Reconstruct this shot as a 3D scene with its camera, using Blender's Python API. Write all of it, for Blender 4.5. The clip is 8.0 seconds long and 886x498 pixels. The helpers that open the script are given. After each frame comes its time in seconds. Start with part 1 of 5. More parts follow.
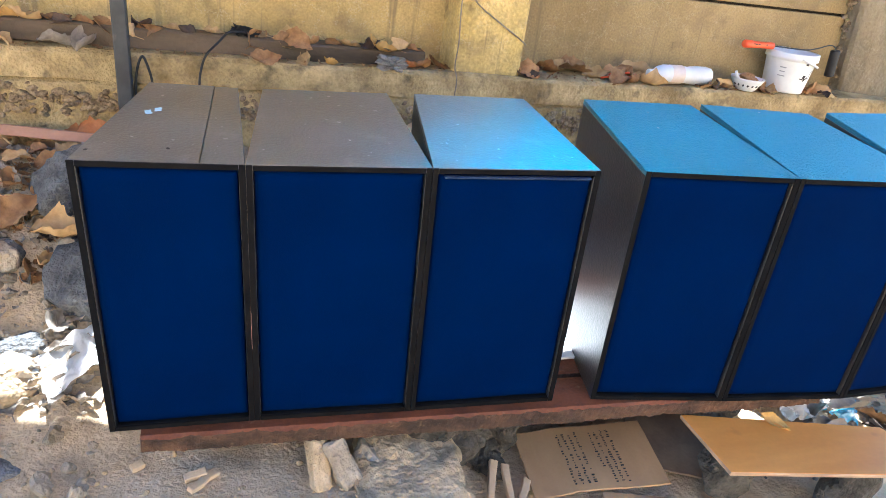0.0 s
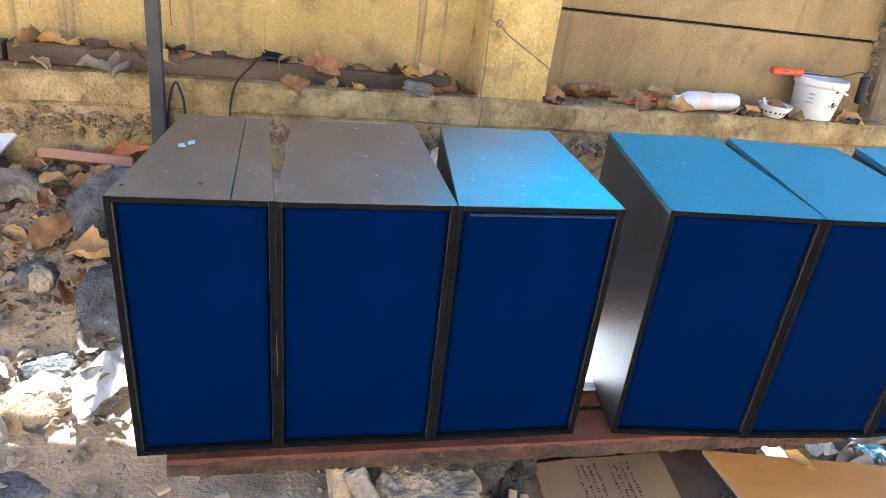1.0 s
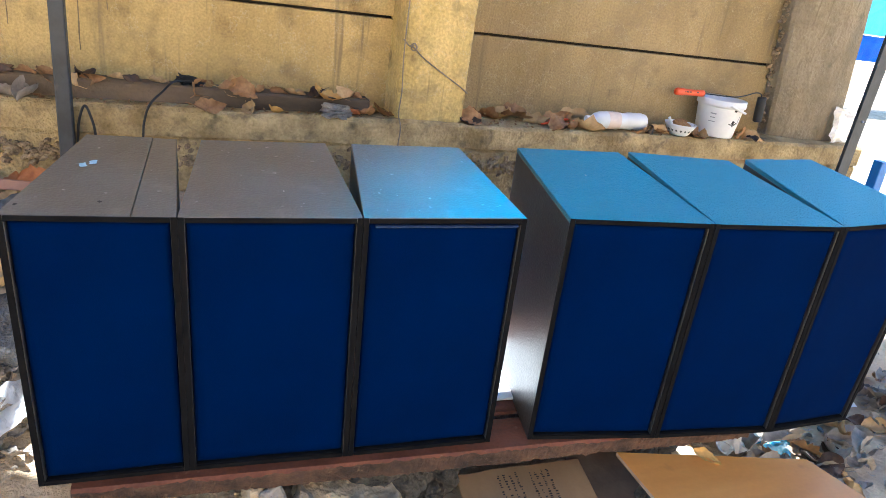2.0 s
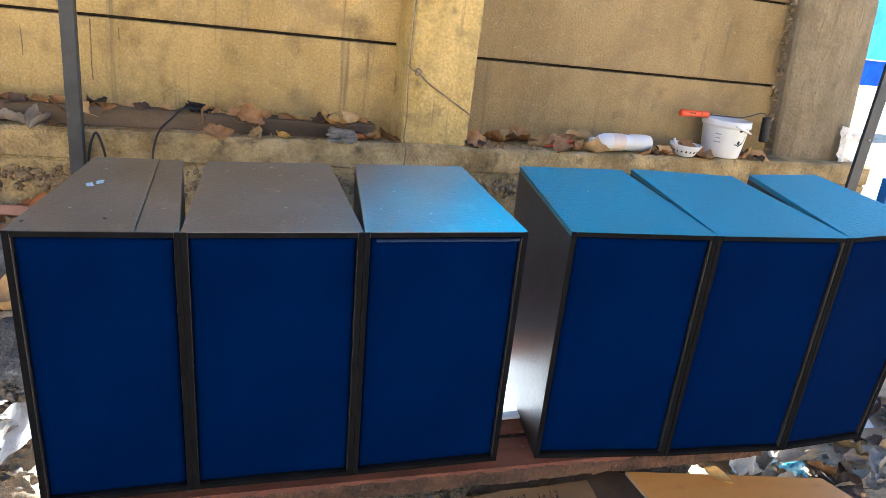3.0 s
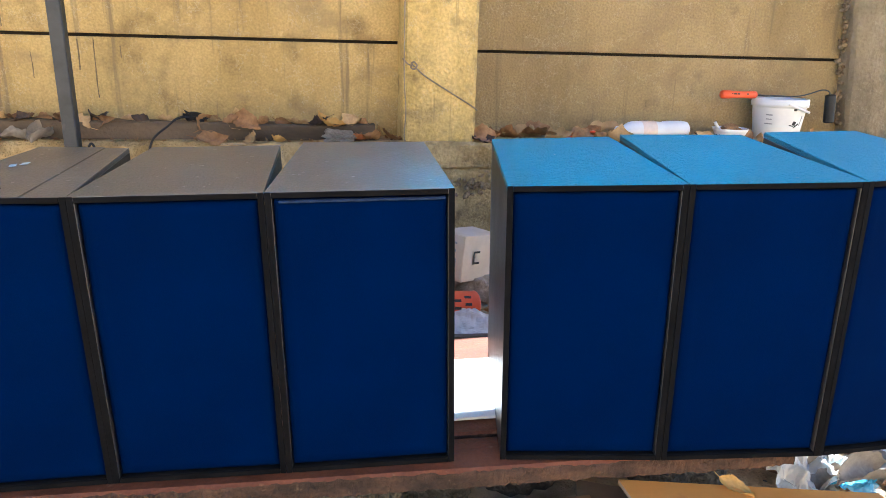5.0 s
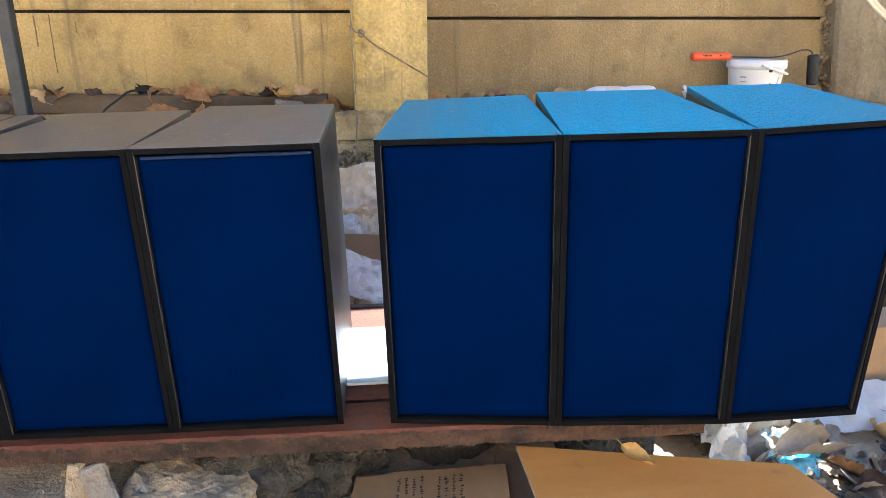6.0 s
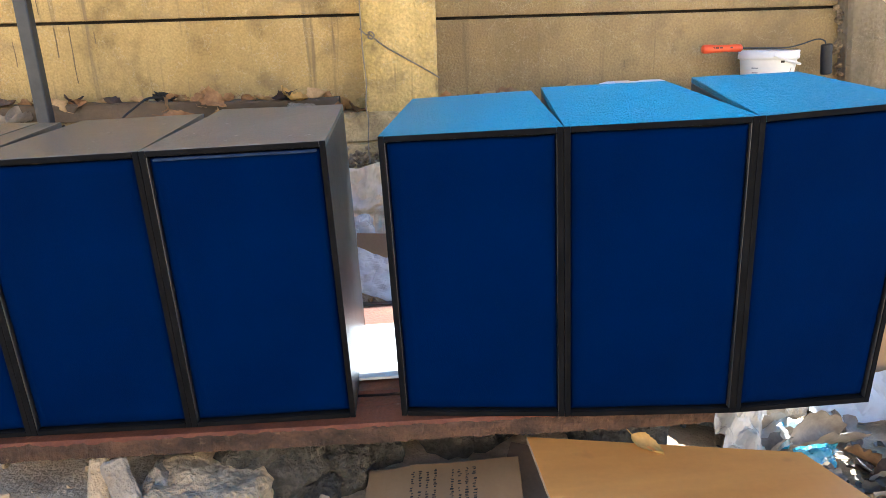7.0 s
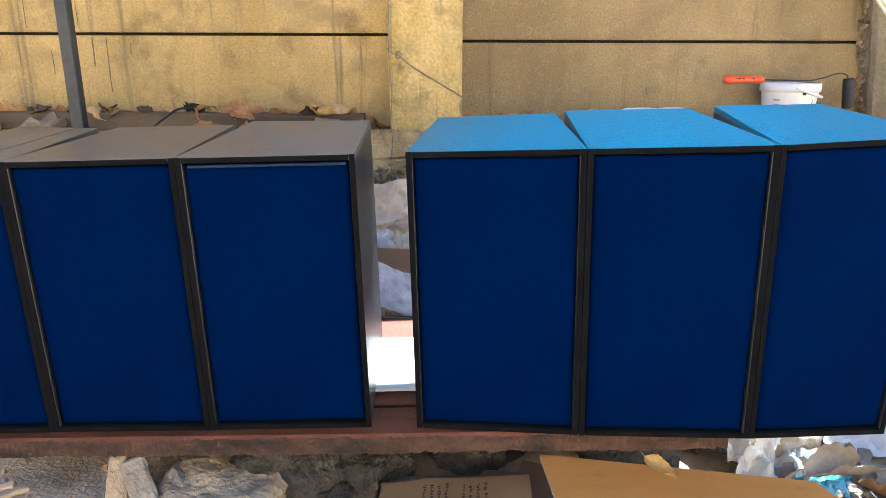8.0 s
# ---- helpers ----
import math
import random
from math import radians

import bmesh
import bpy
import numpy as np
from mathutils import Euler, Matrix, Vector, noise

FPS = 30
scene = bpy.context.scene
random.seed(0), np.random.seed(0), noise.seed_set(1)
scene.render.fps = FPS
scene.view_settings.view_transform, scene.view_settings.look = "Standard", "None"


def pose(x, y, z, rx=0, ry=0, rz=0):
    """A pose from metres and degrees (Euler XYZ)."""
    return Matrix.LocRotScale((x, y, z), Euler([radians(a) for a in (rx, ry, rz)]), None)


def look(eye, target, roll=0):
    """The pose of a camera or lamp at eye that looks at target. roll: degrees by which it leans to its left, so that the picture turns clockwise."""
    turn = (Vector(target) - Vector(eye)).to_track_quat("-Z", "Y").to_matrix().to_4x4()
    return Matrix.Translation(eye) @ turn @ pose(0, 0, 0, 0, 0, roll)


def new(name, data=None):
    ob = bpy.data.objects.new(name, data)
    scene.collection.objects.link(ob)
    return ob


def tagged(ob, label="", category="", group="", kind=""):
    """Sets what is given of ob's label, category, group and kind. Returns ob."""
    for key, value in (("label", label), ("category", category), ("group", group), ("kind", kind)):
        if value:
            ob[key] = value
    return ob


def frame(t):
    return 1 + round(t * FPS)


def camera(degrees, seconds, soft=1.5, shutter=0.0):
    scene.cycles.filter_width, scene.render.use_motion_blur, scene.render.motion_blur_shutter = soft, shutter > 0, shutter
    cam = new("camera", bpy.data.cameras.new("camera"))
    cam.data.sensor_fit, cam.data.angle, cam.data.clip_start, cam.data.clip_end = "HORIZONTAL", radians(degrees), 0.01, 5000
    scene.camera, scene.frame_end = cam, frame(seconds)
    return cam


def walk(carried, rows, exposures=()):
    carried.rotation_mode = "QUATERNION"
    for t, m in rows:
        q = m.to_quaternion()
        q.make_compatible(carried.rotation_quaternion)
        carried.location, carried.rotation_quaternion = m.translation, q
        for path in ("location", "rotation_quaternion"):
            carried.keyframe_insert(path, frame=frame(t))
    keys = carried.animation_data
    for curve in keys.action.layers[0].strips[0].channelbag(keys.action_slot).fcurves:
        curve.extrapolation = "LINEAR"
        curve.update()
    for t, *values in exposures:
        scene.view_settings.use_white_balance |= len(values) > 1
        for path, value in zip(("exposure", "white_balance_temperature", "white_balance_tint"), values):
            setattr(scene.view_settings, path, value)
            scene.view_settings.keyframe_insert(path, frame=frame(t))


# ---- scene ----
cam = camera(66.0, 8.0, soft=0.8)
PATH = [
    (0, (-0.088, 0.03, 1.362), (0.507, 1.722, 0.476), 7.9),
    (0.5, (-0.106, 0.053, 1.411), (0.422, 1.754, 0.501), 6.7),
    (1, (-0.097, 0.043, 1.418), (0.437, 1.763, 0.547), 8.0),
    (1.5, (-0.067, 0.025, 1.414), (0.572, 1.731, 0.59), 8.4),
    (1.7, (-0.052, 0.007, 1.411), (0.638, 1.701, 0.604), 8.4),
    (2.8, (-0.026, -0.05, 1.389), (0.672, 1.694, 0.702), 7.9),
    (3, (-0.017, -0.046, 1.377), (0.646, 1.71, 0.685), 7.1),
    (3.5, (0.052, -0.095, 1.36), (0.584, 1.682, 0.611), 5.1),
    (4, (0.13, -0.129, 1.328), (0.656, 1.661, 0.609), 4.4),
    (4.2, (0.17, -0.116, 1.296), (0.668, 1.689, 0.593), 3.9),
    (5.3, (0.543, -0.043, 1.151), (0.797, 1.861, 0.594), 1.2),
    (5.5, (0.643, -0.055, 1.134), (0.841, 1.836, 0.513), 1.1),
    (6, (0.757, -0.084, 1.12), (0.954, 1.808, 0.505), -0.1),
    (6.5, (0.794, -0.098, 1.113), (1.062, 1.793, 0.519), 1.0),
    (7, (0.788, -0.113, 1.108), (0.92, 1.789, 0.502), -1.8),
    (7.5, (0.779, -0.146, 1.108), (0.948, 1.762, 0.533), -0.2),
    (8, (0.768, -0.143, 1.105), (0.863, 1.778, 0.558), 0.1),
]
EXPOSURE = 2.50
walk(cam, [(t, look(eye, target, roll)) for t, eye, target, roll in PATH],
     [(t, EXPOSURE + e, 5200, 6) for t, e in ((0.0, 0.20), (1.0, 0.14), (1.5, 0.0), (3.0, -0.26), (4.0, -0.05), (5.5, -0.13), (8.0, -0.08))])


# ---- light ----
SUN_EL, SUN_AZ = 64.0, 5.0            # degrees; the sun stands behind the panel wall, a little to the right
world = bpy.data.worlds.new("world")
scene.world = world
world.use_nodes = True
wn = world.node_tree.nodes
sky = wn.new("ShaderNodeTexSky")
sky.sky_type, sky.sun_disc = "NISHITA", False
sky.sun_elevation, sky.sun_rotation = radians(SUN_EL), radians(SUN_AZ)
world.node_tree.links.new(sky.outputs[0], wn["Background"].inputs[0])
wn["Background"].inputs[1].default_value = 0.11
sun_data = bpy.data.lights.new("sun", "SUN")
sun_data.energy, sun_data.angle, sun_data.color = 5.0, radians(0.5), (1.0, 0.93, 0.82)
sun = new("sun", sun_data)
sd = Vector((math.sin(radians(SUN_AZ)) * math.cos(radians(SUN_EL)), math.cos(radians(SUN_AZ)) * math.cos(radians(SUN_EL)), math.sin(radians(SUN_EL))))
sun.matrix_world = look(sd * 20, (0, 0, 0))


# ---- materials ----
def material(name, dark, light, scale=6.0, rough=0.8, bump=0.15, fine=60.0, third=None, streak=None, metal=0.0, ior=1.5, tint=(1, 1, 1), spread=0.12, gloss_noise=0.1, contrast=(0.35, 0.65), vary=0.0, bump_size=0.01, specular=0.5):
    """Two colours mixed by a broad and a fine noise, with relief, and blotches of a third colour."""
    m = bpy.data.materials.new(name)
    m.use_nodes = True
    nt = m.node_tree
    n, l = nt.nodes, nt.links
    b = n["Principled BSDF"]
    tc = n.new("ShaderNodeTexCoord")
    mp = n.new("ShaderNodeMapping")
    l.new(tc.outputs["Object"], mp.inputs[0])
    if streak:
        mp.inputs["Scale"].default_value = streak
    big = n.new("ShaderNodeTexNoise")
    big.inputs["Scale"].default_value, big.inputs["Detail"].default_value, big.inputs["Roughness"].default_value = scale, 6, 0.6
    l.new(mp.outputs[0], big.inputs[0])
    small = n.new("ShaderNodeTexNoise")
    small.inputs["Scale"].default_value, small.inputs["Detail"].default_value = fine, 4
    l.new(tc.outputs["Object"], small.inputs[0])
    ramp = n.new("ShaderNodeValToRGB")
    ramp.color_ramp.elements[0].position, ramp.color_ramp.elements[1].position = contrast
    ramp.color_ramp.elements[0].color, ramp.color_ramp.elements[1].color = (*dark, 1), (*light, 1)
    l.new(big.outputs[0], ramp.inputs[0])
    col = ramp.outputs[0]
    if third:
        big2 = n.new("ShaderNodeTexNoise")
        big2.inputs["Scale"].default_value, big2.inputs["Detail"].default_value = scale * 2.3, 8
        off = n.new("ShaderNodeMapping")
        off.inputs["Location"].default_value = (3.1, 7.7, 1.3)
        l.new(tc.outputs["Object"], off.inputs[0])
        l.new(off.outputs[0], big2.inputs[0])
        r2 = n.new("ShaderNodeValToRGB")
        r2.color_ramp.elements[0].position, r2.color_ramp.elements[1].position = third[1], third[1] + 0.2
        l.new(big2.outputs[0], r2.inputs[0])
        mx = n.new("ShaderNodeMix")
        mx.data_type = "RGBA"
        l.new(r2.outputs[0], mx.inputs[0])
        l.new(col, mx.inputs[6])
        mx.inputs[7].default_value = (*third[0], 1)
        col = mx.outputs[2]
    hsv = n.new("ShaderNodeHueSaturation")
    val = n.new("ShaderNodeMapRange")
    val.inputs[3].default_value, val.inputs[4].default_value = 1 - spread, 1 + spread
    l.new(small.outputs[0], val.inputs[0])
    l.new(col, hsv.inputs["Color"])
    if vary:
        info = n.new("ShaderNodeObjectInfo")
        vr = n.new("ShaderNodeMapRange")
        vr.inputs[3].default_value, vr.inputs[4].default_value = 1 - vary, 1 + vary
        l.new(info.outputs["Random"], vr.inputs[0])
        mul = n.new("ShaderNodeMath")
        mul.operation = "MULTIPLY"
        l.new(val.outputs[0], mul.inputs[0])
        l.new(vr.outputs[0], mul.inputs[1])
        l.new(mul.outputs[0], hsv.inputs["Value"])
    else:
        l.new(val.outputs[0], hsv.inputs["Value"])
    l.new(hsv.outputs[0], b.inputs["Base Color"])
    rr = n.new("ShaderNodeMapRange")
    rr.inputs[3].default_value, rr.inputs[4].default_value = max(rough - gloss_noise, 0.02), min(rough + gloss_noise, 1)
    l.new(big.outputs[0], rr.inputs[0])
    l.new(rr.outputs[0], b.inputs["Roughness"])
    b.inputs["Metallic"].default_value = metal
    b.inputs["Specular IOR Level"].default_value = specular
    b.inputs["IOR"].default_value = ior
    b.inputs["Specular Tint"].default_value = (*tint, 1)
    if bump:
        add = n.new("ShaderNodeMath")
        add.operation = "ADD"
        l.new(big.outputs[0], add.inputs[0])
        l.new(small.outputs[0], add.inputs[1])
        bp = n.new("ShaderNodeBump")
        bp.inputs["Strength"].default_value, bp.inputs["Distance"].default_value = bump, bump_size
        l.new(add.outputs[0], bp.inputs["Height"])
        l.new(bp.outputs[0], b.inputs["Normal"])
    return m


CONCRETE = material("panel concrete", (0.37, 0.255, 0.085), (0.62, 0.455, 0.185), 3.0, 0.85, 0.6, 120, spread=0.42, third=((0.24, 0.165, 0.060), 0.55), streak=(1.0, 1.0, 0.30), contrast=(0.30, 0.70))
def weathered(m, drip, blotch, pale):
    """Adds thin vertical drips, dark damp blotches and pale lime veins to a concrete."""
    n, l = m.node_tree.nodes, m.node_tree.links
    b = n["Principled BSDF"]
    src = b.inputs["Base Color"].links[0].from_socket
    tc = n.new("ShaderNodeTexCoord")
    for scale, size, lo, hi, colour, det in (((22, 22, 1.3), 1.0, 0.60, 0.70, drip, 3), ((1.3, 1.3, 2.2), 2.6, 0.52, 0.72, blotch, 9), ((5, 5, 5), 1.0, 0.0, 0.0, pale, 6)):
        mp = n.new("ShaderNodeMapping")
        mp.inputs["Scale"].default_value = scale
        l.new(tc.outputs["Object"], mp.inputs[0])
        no = n.new("ShaderNodeTexNoise")
        no.inputs["Scale"].default_value, no.inputs["Detail"].default_value, no.inputs["Roughness"].default_value = size, det, 0.65
        l.new(mp.outputs[0], no.inputs[0])
        r = n.new("ShaderNodeMapRange")
        if hi:
            r.inputs[1].default_value, r.inputs[2].default_value = lo, hi
            l.new(no.outputs[0], r.inputs[0])
        else:
            # veins: where the noise crosses its middle
            a = n.new("ShaderNodeMath")
            a.operation = "SUBTRACT"
            a.inputs[1].default_value = 0.5
            l.new(no.outputs[0], a.inputs[0])
            c = n.new("ShaderNodeMath")
            c.operation = "ABSOLUTE"
            l.new(a.outputs[0], c.inputs[0])
            r.inputs[1].default_value, r.inputs[2].default_value, r.inputs[3].default_value, r.inputs[4].default_value = 0.0, 0.006, 0.35, 0.0
            l.new(c.outputs[0], r.inputs[0])
        strength = n.new("ShaderNodeMath")
        strength.operation = "MULTIPLY"
        strength.inputs[1].default_value = 0.8
        l.new(r.outputs[0], strength.inputs[0])
        mx = n.new("ShaderNodeMix")
        mx.data_type = "RGBA"
        l.new(strength.outputs[0], mx.inputs[0])
        l.new(src, mx.inputs[6])
        mx.inputs[7].default_value = (*colour, 1)
        src = mx.outputs[2]
    l.new(src, b.inputs["Base Color"])


weathered(CONCRETE, (0.24, 0.18, 0.09), (0.30, 0.22, 0.11), (0.70, 0.62, 0.45))
CONCRETE_DULL = material("dull brown panel concrete", (0.240, 0.170, 0.070), (0.395, 0.290, 0.134), 3.0, 0.85, 0.6, 120, spread=0.36, third=((0.19, 0.14, 0.07), 0.57), streak=(1.0, 1.0, 0.45), contrast=(0.30, 0.70))
weathered(CONCRETE_DULL, (0.19, 0.14, 0.07), (0.23, 0.165, 0.085), (0.56, 0.47, 0.32))
JOINT_DARK = material("dark joint filler", (0.012, 0.009, 0.006), (0.035, 0.026, 0.016), 20.0, 0.95, 0.5, 90)
POST = material("post concrete", (0.44, 0.310, 0.085), (0.68, 0.500, 0.185), 5.0, 0.9, 0.9, 90, spread=0.42, third=((0.19, 0.135, 0.06), 0.56), streak=(1, 1, 0.3))
weathered(POST, (0.22, 0.16, 0.07), (0.27, 0.20, 0.09), (0.66, 0.58, 0.40))
POST_GREY = material("streaked grey post concrete", (0.18, 0.142, 0.085), (0.35, 0.28, 0.175), 5.0, 0.9, 0.9, 70, third=((0.13, 0.105, 0.06), 0.58), streak=(1, 1, 0.22), spread=0.25)
weathered(POST_GREY, (0.14, 0.11, 0.06), (0.17, 0.13, 0.07), (0.46, 0.40, 0.28))
FOOTING = material("old footing concrete", (0.24, 0.165, 0.065), (0.54, 0.405, 0.195), 7.0, 0.95, 1.0, 100, spread=0.40, third=((0.11, 0.085, 0.045), 0.56))
PEBBLE = material("exposed footing pebbles", (0.13, 0.085, 0.045), (0.40, 0.29, 0.16), 30.0, 0.95, 0.6, 120, spread=0.3)
DIRT = material("rubble dirt", (0.34, 0.250, 0.150), (0.56, 0.430, 0.280), 5.0, 0.95, 0.6, 90, third=((0.24, 0.180, 0.115), 0.60), bump_size=0.02)
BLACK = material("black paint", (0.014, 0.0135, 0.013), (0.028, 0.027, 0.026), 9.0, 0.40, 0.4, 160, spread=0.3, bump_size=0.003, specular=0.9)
# dust-grey base, lightened further for the pale sheen of the reflected wall
SATIN_TOP = material("satin black paint with dust and painted sheen", (0.052, 0.049, 0.045), (0.094, 0.088, 0.079), 5.0, 0.33, 0.35, 160, third=((0.145, 0.135, 0.120), 0.60), spread=0.3, bump_size=0.003, specular=0.7, ior=1.70)
# black enamel; the reflected blue is put into its base and specular tint
TEXTURED_BLACK = material("pebbled black enamel, blue reflection tinted in", (0.001, 0.012, 0.026), (0.002, 0.020, 0.042), 105.0, 0.40, 1.0, 190, spread=0.3, bump_size=0.011, specular=0.5, ior=3.0, tint=(0.35, 0.88, 1.0))
EDGE_BLACK = material("dull black edge paint", (0.004, 0.004, 0.0045), (0.008, 0.008, 0.009), 14.0, 0.8, 0.3, 150, spread=0.35, bump_size=0.002, specular=0.06)
BLUE_CLOTH = material("blue grille cloth", (0.0001, 0.0060, 0.040), (0.0002, 0.0083, 0.054), 3.0, 0.95, 0.35, 420, spread=0.18, bump_size=0.001, specular=0.03)
RED_PLANK = material("worn red paint on wood", (0.085, 0.028, 0.012), (0.17, 0.056, 0.024), 12.0, 0.62, 0.5, 110, third=((0.27, 0.18, 0.11), 0.66), streak=(0.4, 1, 1), bump_size=0.004, specular=0.3, spread=0.3)
# worn wood, its colour lowered further for the shade below the cabinets
PLANK_EDGE = material("worn plank edge, shade-darkened", (0.014, 0.009, 0.006), (0.105, 0.054, 0.030), 16.0, 0.95, 1.0, 110, third=((0.25, 0.17, 0.10), 0.66), spread=0.35, streak=(0.5, 1, 1), bump_size=0.006)
CREAM = material("cream plaster", (0.68, 0.50, 0.27), (0.78, 0.60, 0.35), 1.5, 0.9, 0.2, 40)
TIN = material("weathered roof sheet", (0.16, 0.13, 0.10), (0.26, 0.21, 0.16), 3.0, 0.6, 0.1, 40)


def thin_cloth(name, colour, through_colour):
    """Woven plastic sheet: half of the light is sent back, half comes through, coloured."""
    m = bpy.data.materials.new(name)
    m.use_nodes = True
    n, l = m.node_tree.nodes, m.node_tree.links
    out = n["Material Output"]
    d, t, mix = n.new("ShaderNodeBsdfDiffuse"), n.new("ShaderNodeBsdfTranslucent"), n.new("ShaderNodeAddShader")
    tc, no, mr = n.new("ShaderNodeTexCoord"), n.new("ShaderNodeTexNoise"), n.new("ShaderNodeHueSaturation")
    no.inputs["Scale"].default_value, no.inputs["Detail"].default_value = 3.0, 6
    l.new(tc.outputs["Object"], no.inputs[0])
    rng = n.new("ShaderNodeMapRange")
    rng.inputs[3].default_value, rng.inputs[4].default_value = 0.7, 1.3
    l.new(no.outputs[0], rng.inputs[0])
    l.new(rng.outputs[0], mr.inputs["Value"])
    mr.inputs["Color"].default_value = (*through_colour, 1)
    d.inputs[0].default_value = (*colour, 1)
    l.new(mr.outputs[0], t.inputs[0])
    l.new(d.outputs[0], mix.inputs[0])
    l.new(t.outputs[0], mix.inputs[1])
    l.new(mix.outputs[0], out.inputs[0])
    return m


# very bright blue, chosen for what the cabinet tops reflect
TARP_BRIGHT = thin_cloth("bright blue reflection sheet", (0.0, 0.12, 0.20), (0.0, 0.74, 1.0))
TARP_ROOF = thin_cloth("blue tarpaulin roof", (0.005, 0.10, 0.28), (0.002, 0.13, 0.30))


# ---- mesh helpers ----
def mesh_of(name, bm, mat, smooth=False):
    me = bpy.data.meshes.new(name)
    bm.normal_update()
    bm.to_mesh(me)
    bm.free()
    for mt in (mat if isinstance(mat, (list, tuple)) else [mat]):
        me.materials.append(mt)
    if smooth:
        for p in me.polygons:
            p.use_smooth = True
    return me


def part(name, bm, mat, parent=None, label="", smooth=False):
    ob = new(name, mesh_of(name, bm, mat, smooth))
    if parent:
        ob.parent = parent
    return tagged(ob, label)


def thing(name, label, category, at=(0, 0, 0), turn=(0, 0, 0), group="", kind=""):
    ob = new(name)
    ob.empty_display_size = 0.05
    ob.matrix_basis = pose(*at, *turn)
    return tagged(ob, label, category, group, kind)


def solid(name, bm, mat, label, category="", group="", kind="", m=None, smooth=False):
    ob = part(name, bm, mat, None, label, smooth)
    if m is not None:
        ob.matrix_basis = m
    return tagged(ob, "", category, group, kind)


def block(x0, y0, z0, x1, y1, z1, bevel=0.0, warp=None, bm=None, cuts=0, seg=1):
    """A box with bevelled edges; warp moves each vertex."""
    b = bmesh.new()
    bmesh.ops.create_cube(b, size=1)
    for v in b.verts:
        v.co = Vector((x0 + (v.co.x + 0.5) * (x1 - x0), y0 + (v.co.y + 0.5) * (y1 - y0), z0 + (v.co.z + 0.5) * (z1 - z0)))
    if bevel:
        bmesh.ops.bevel(b, geom=b.edges[:], offset=bevel, segments=seg, affect="EDGES", profile=0.6)
    if cuts:
        bmesh.ops.subdivide_edges(b, edges=b.edges[:], cuts=cuts, use_grid_fill=True)
    if warp:
        for v in b.verts:
            v.co = Vector(warp(v.co))
    if bm is None:
        return b
    me = bpy.data.meshes.new("tmp")
    b.to_mesh(me)
    b.free()
    bm.from_mesh(me)
    bpy.data.meshes.remove(me)
    return bm


def lathe(profile, n=32):
    """A turned shape from (radius, height) pairs, closed where the radius is 0."""
    bm = bmesh.new()
    rings = []
    for r, z in profile:
        if r < 1e-6:
            rings.append([bm.verts.new((0, 0, z))])
        else:
            rings.append([bm.verts.new((r * math.cos(2 * math.pi * i / n), r * math.sin(2 * math.pi * i / n), z)) for i in range(n)])
    for a, b in zip(rings, rings[1:]):
        for i in range(n):
            j = (i + 1) % n
            if len(a) == 1 and len(b) > 1:
                bm.faces.new((a[0], b[j], b[i]))
            elif len(b) == 1 and len(a) > 1:
                bm.faces.new((a[i], a[j], b[0]))
            elif len(a) > 1:
                bm.faces.new((a[i], a[j], b[j], b[i]))
    bmesh.ops.recalc_face_normals(bm, faces=bm.faces[:])
    return bm


def tube(points, r, sides=8, steps=8):
    """A round cord through the points, smoothed."""
    pts = [Vector(p) for p in points]
    ext = [pts[0] * 2 - pts[1]] + pts + [pts[-1] * 2 - pts[-2]]
    line = []
    for i in range(1, len(ext) - 2):
        p0, p1, p2, p3 = ext[i - 1:i + 3]
        for k in range(steps):
            t = k / steps
            line.append(0.5 * (2 * p1 + (p2 - p0) * t + (2 * p0 - 5 * p1 + 4 * p2 - p3) * t * t + (3 * p1 - p0 - 3 * p2 + p3) * t ** 3))
    line.append(pts[-1])
    bm = bmesh.new()
    rings = []
    up = Vector((0.13, 0.31, 0.94))
    for i, p in enumerate(line):
        d = (line[min(i + 1, len(line) - 1)] - line[max(i - 1, 0)]).normalized()
        a = d.cross(up).normalized()
        b = d.cross(a)
        rings.append([bm.verts.new(p + r * (a * math.cos(2 * math.pi * k / sides) + b * math.sin(2 * math.pi * k / sides))) for k in range(sides)])
    for a, b in zip(rings, rings[1:]):
        for k in range(sides):
            bm.faces.new((a[k], a[(k + 1) % sides], b[(k + 1) % sides], b[k]))
    bm.faces.new(rings[0])
    bm.faces.new(rings[-1])
    bmesh.ops.recalc_face_normals(bm, faces=bm.faces[:])
    return bm


def step(a, b, v):
    t = min(max((v - a) / (b - a), 0), 1)
    return t * t * (3 - 2 * t)


# ---- ground ----
def ground_z(x, y):
    left = 0.13 + 0.40 * step(1.35, 2.35, y)
    right = 0.14 * step(1.6, 2.5, y) + 0.19 * step(1.75, 2.1, y) * step(1.7, 1.3, x)
    w = step(0.15, 0.60, x)
    z = left * (1 - w) + right * w
    far = max(step(2.9, 3.8, x), step(2.7, 3.4, y), step(-1.6, -3.0, x), step(0.2, -1.0, y))
    z *= 1 - far
    z += 0.022 * noise.noise((x * 3.1, y * 3.1, 0.3)) + 0.012 * noise.noise((x * 9, y * 9, 4.0)) + 0.006 * noise.noise((x * 27, y * 27, 9.0))
    return z


def axis(lo, hi, fine):
    out, v = [], lo
    while v < hi:
        out.append(v)
        v += fine
    before, after, d = [], [], fine
    a = lo
    while a > -70:
        d *= 1.35
        a -= d
        before.append(a)
    b, d = out[-1], fine
    while b < 70:
        d *= 1.35
        b += d
        after.append(b)
    return before[::-1] + out + after


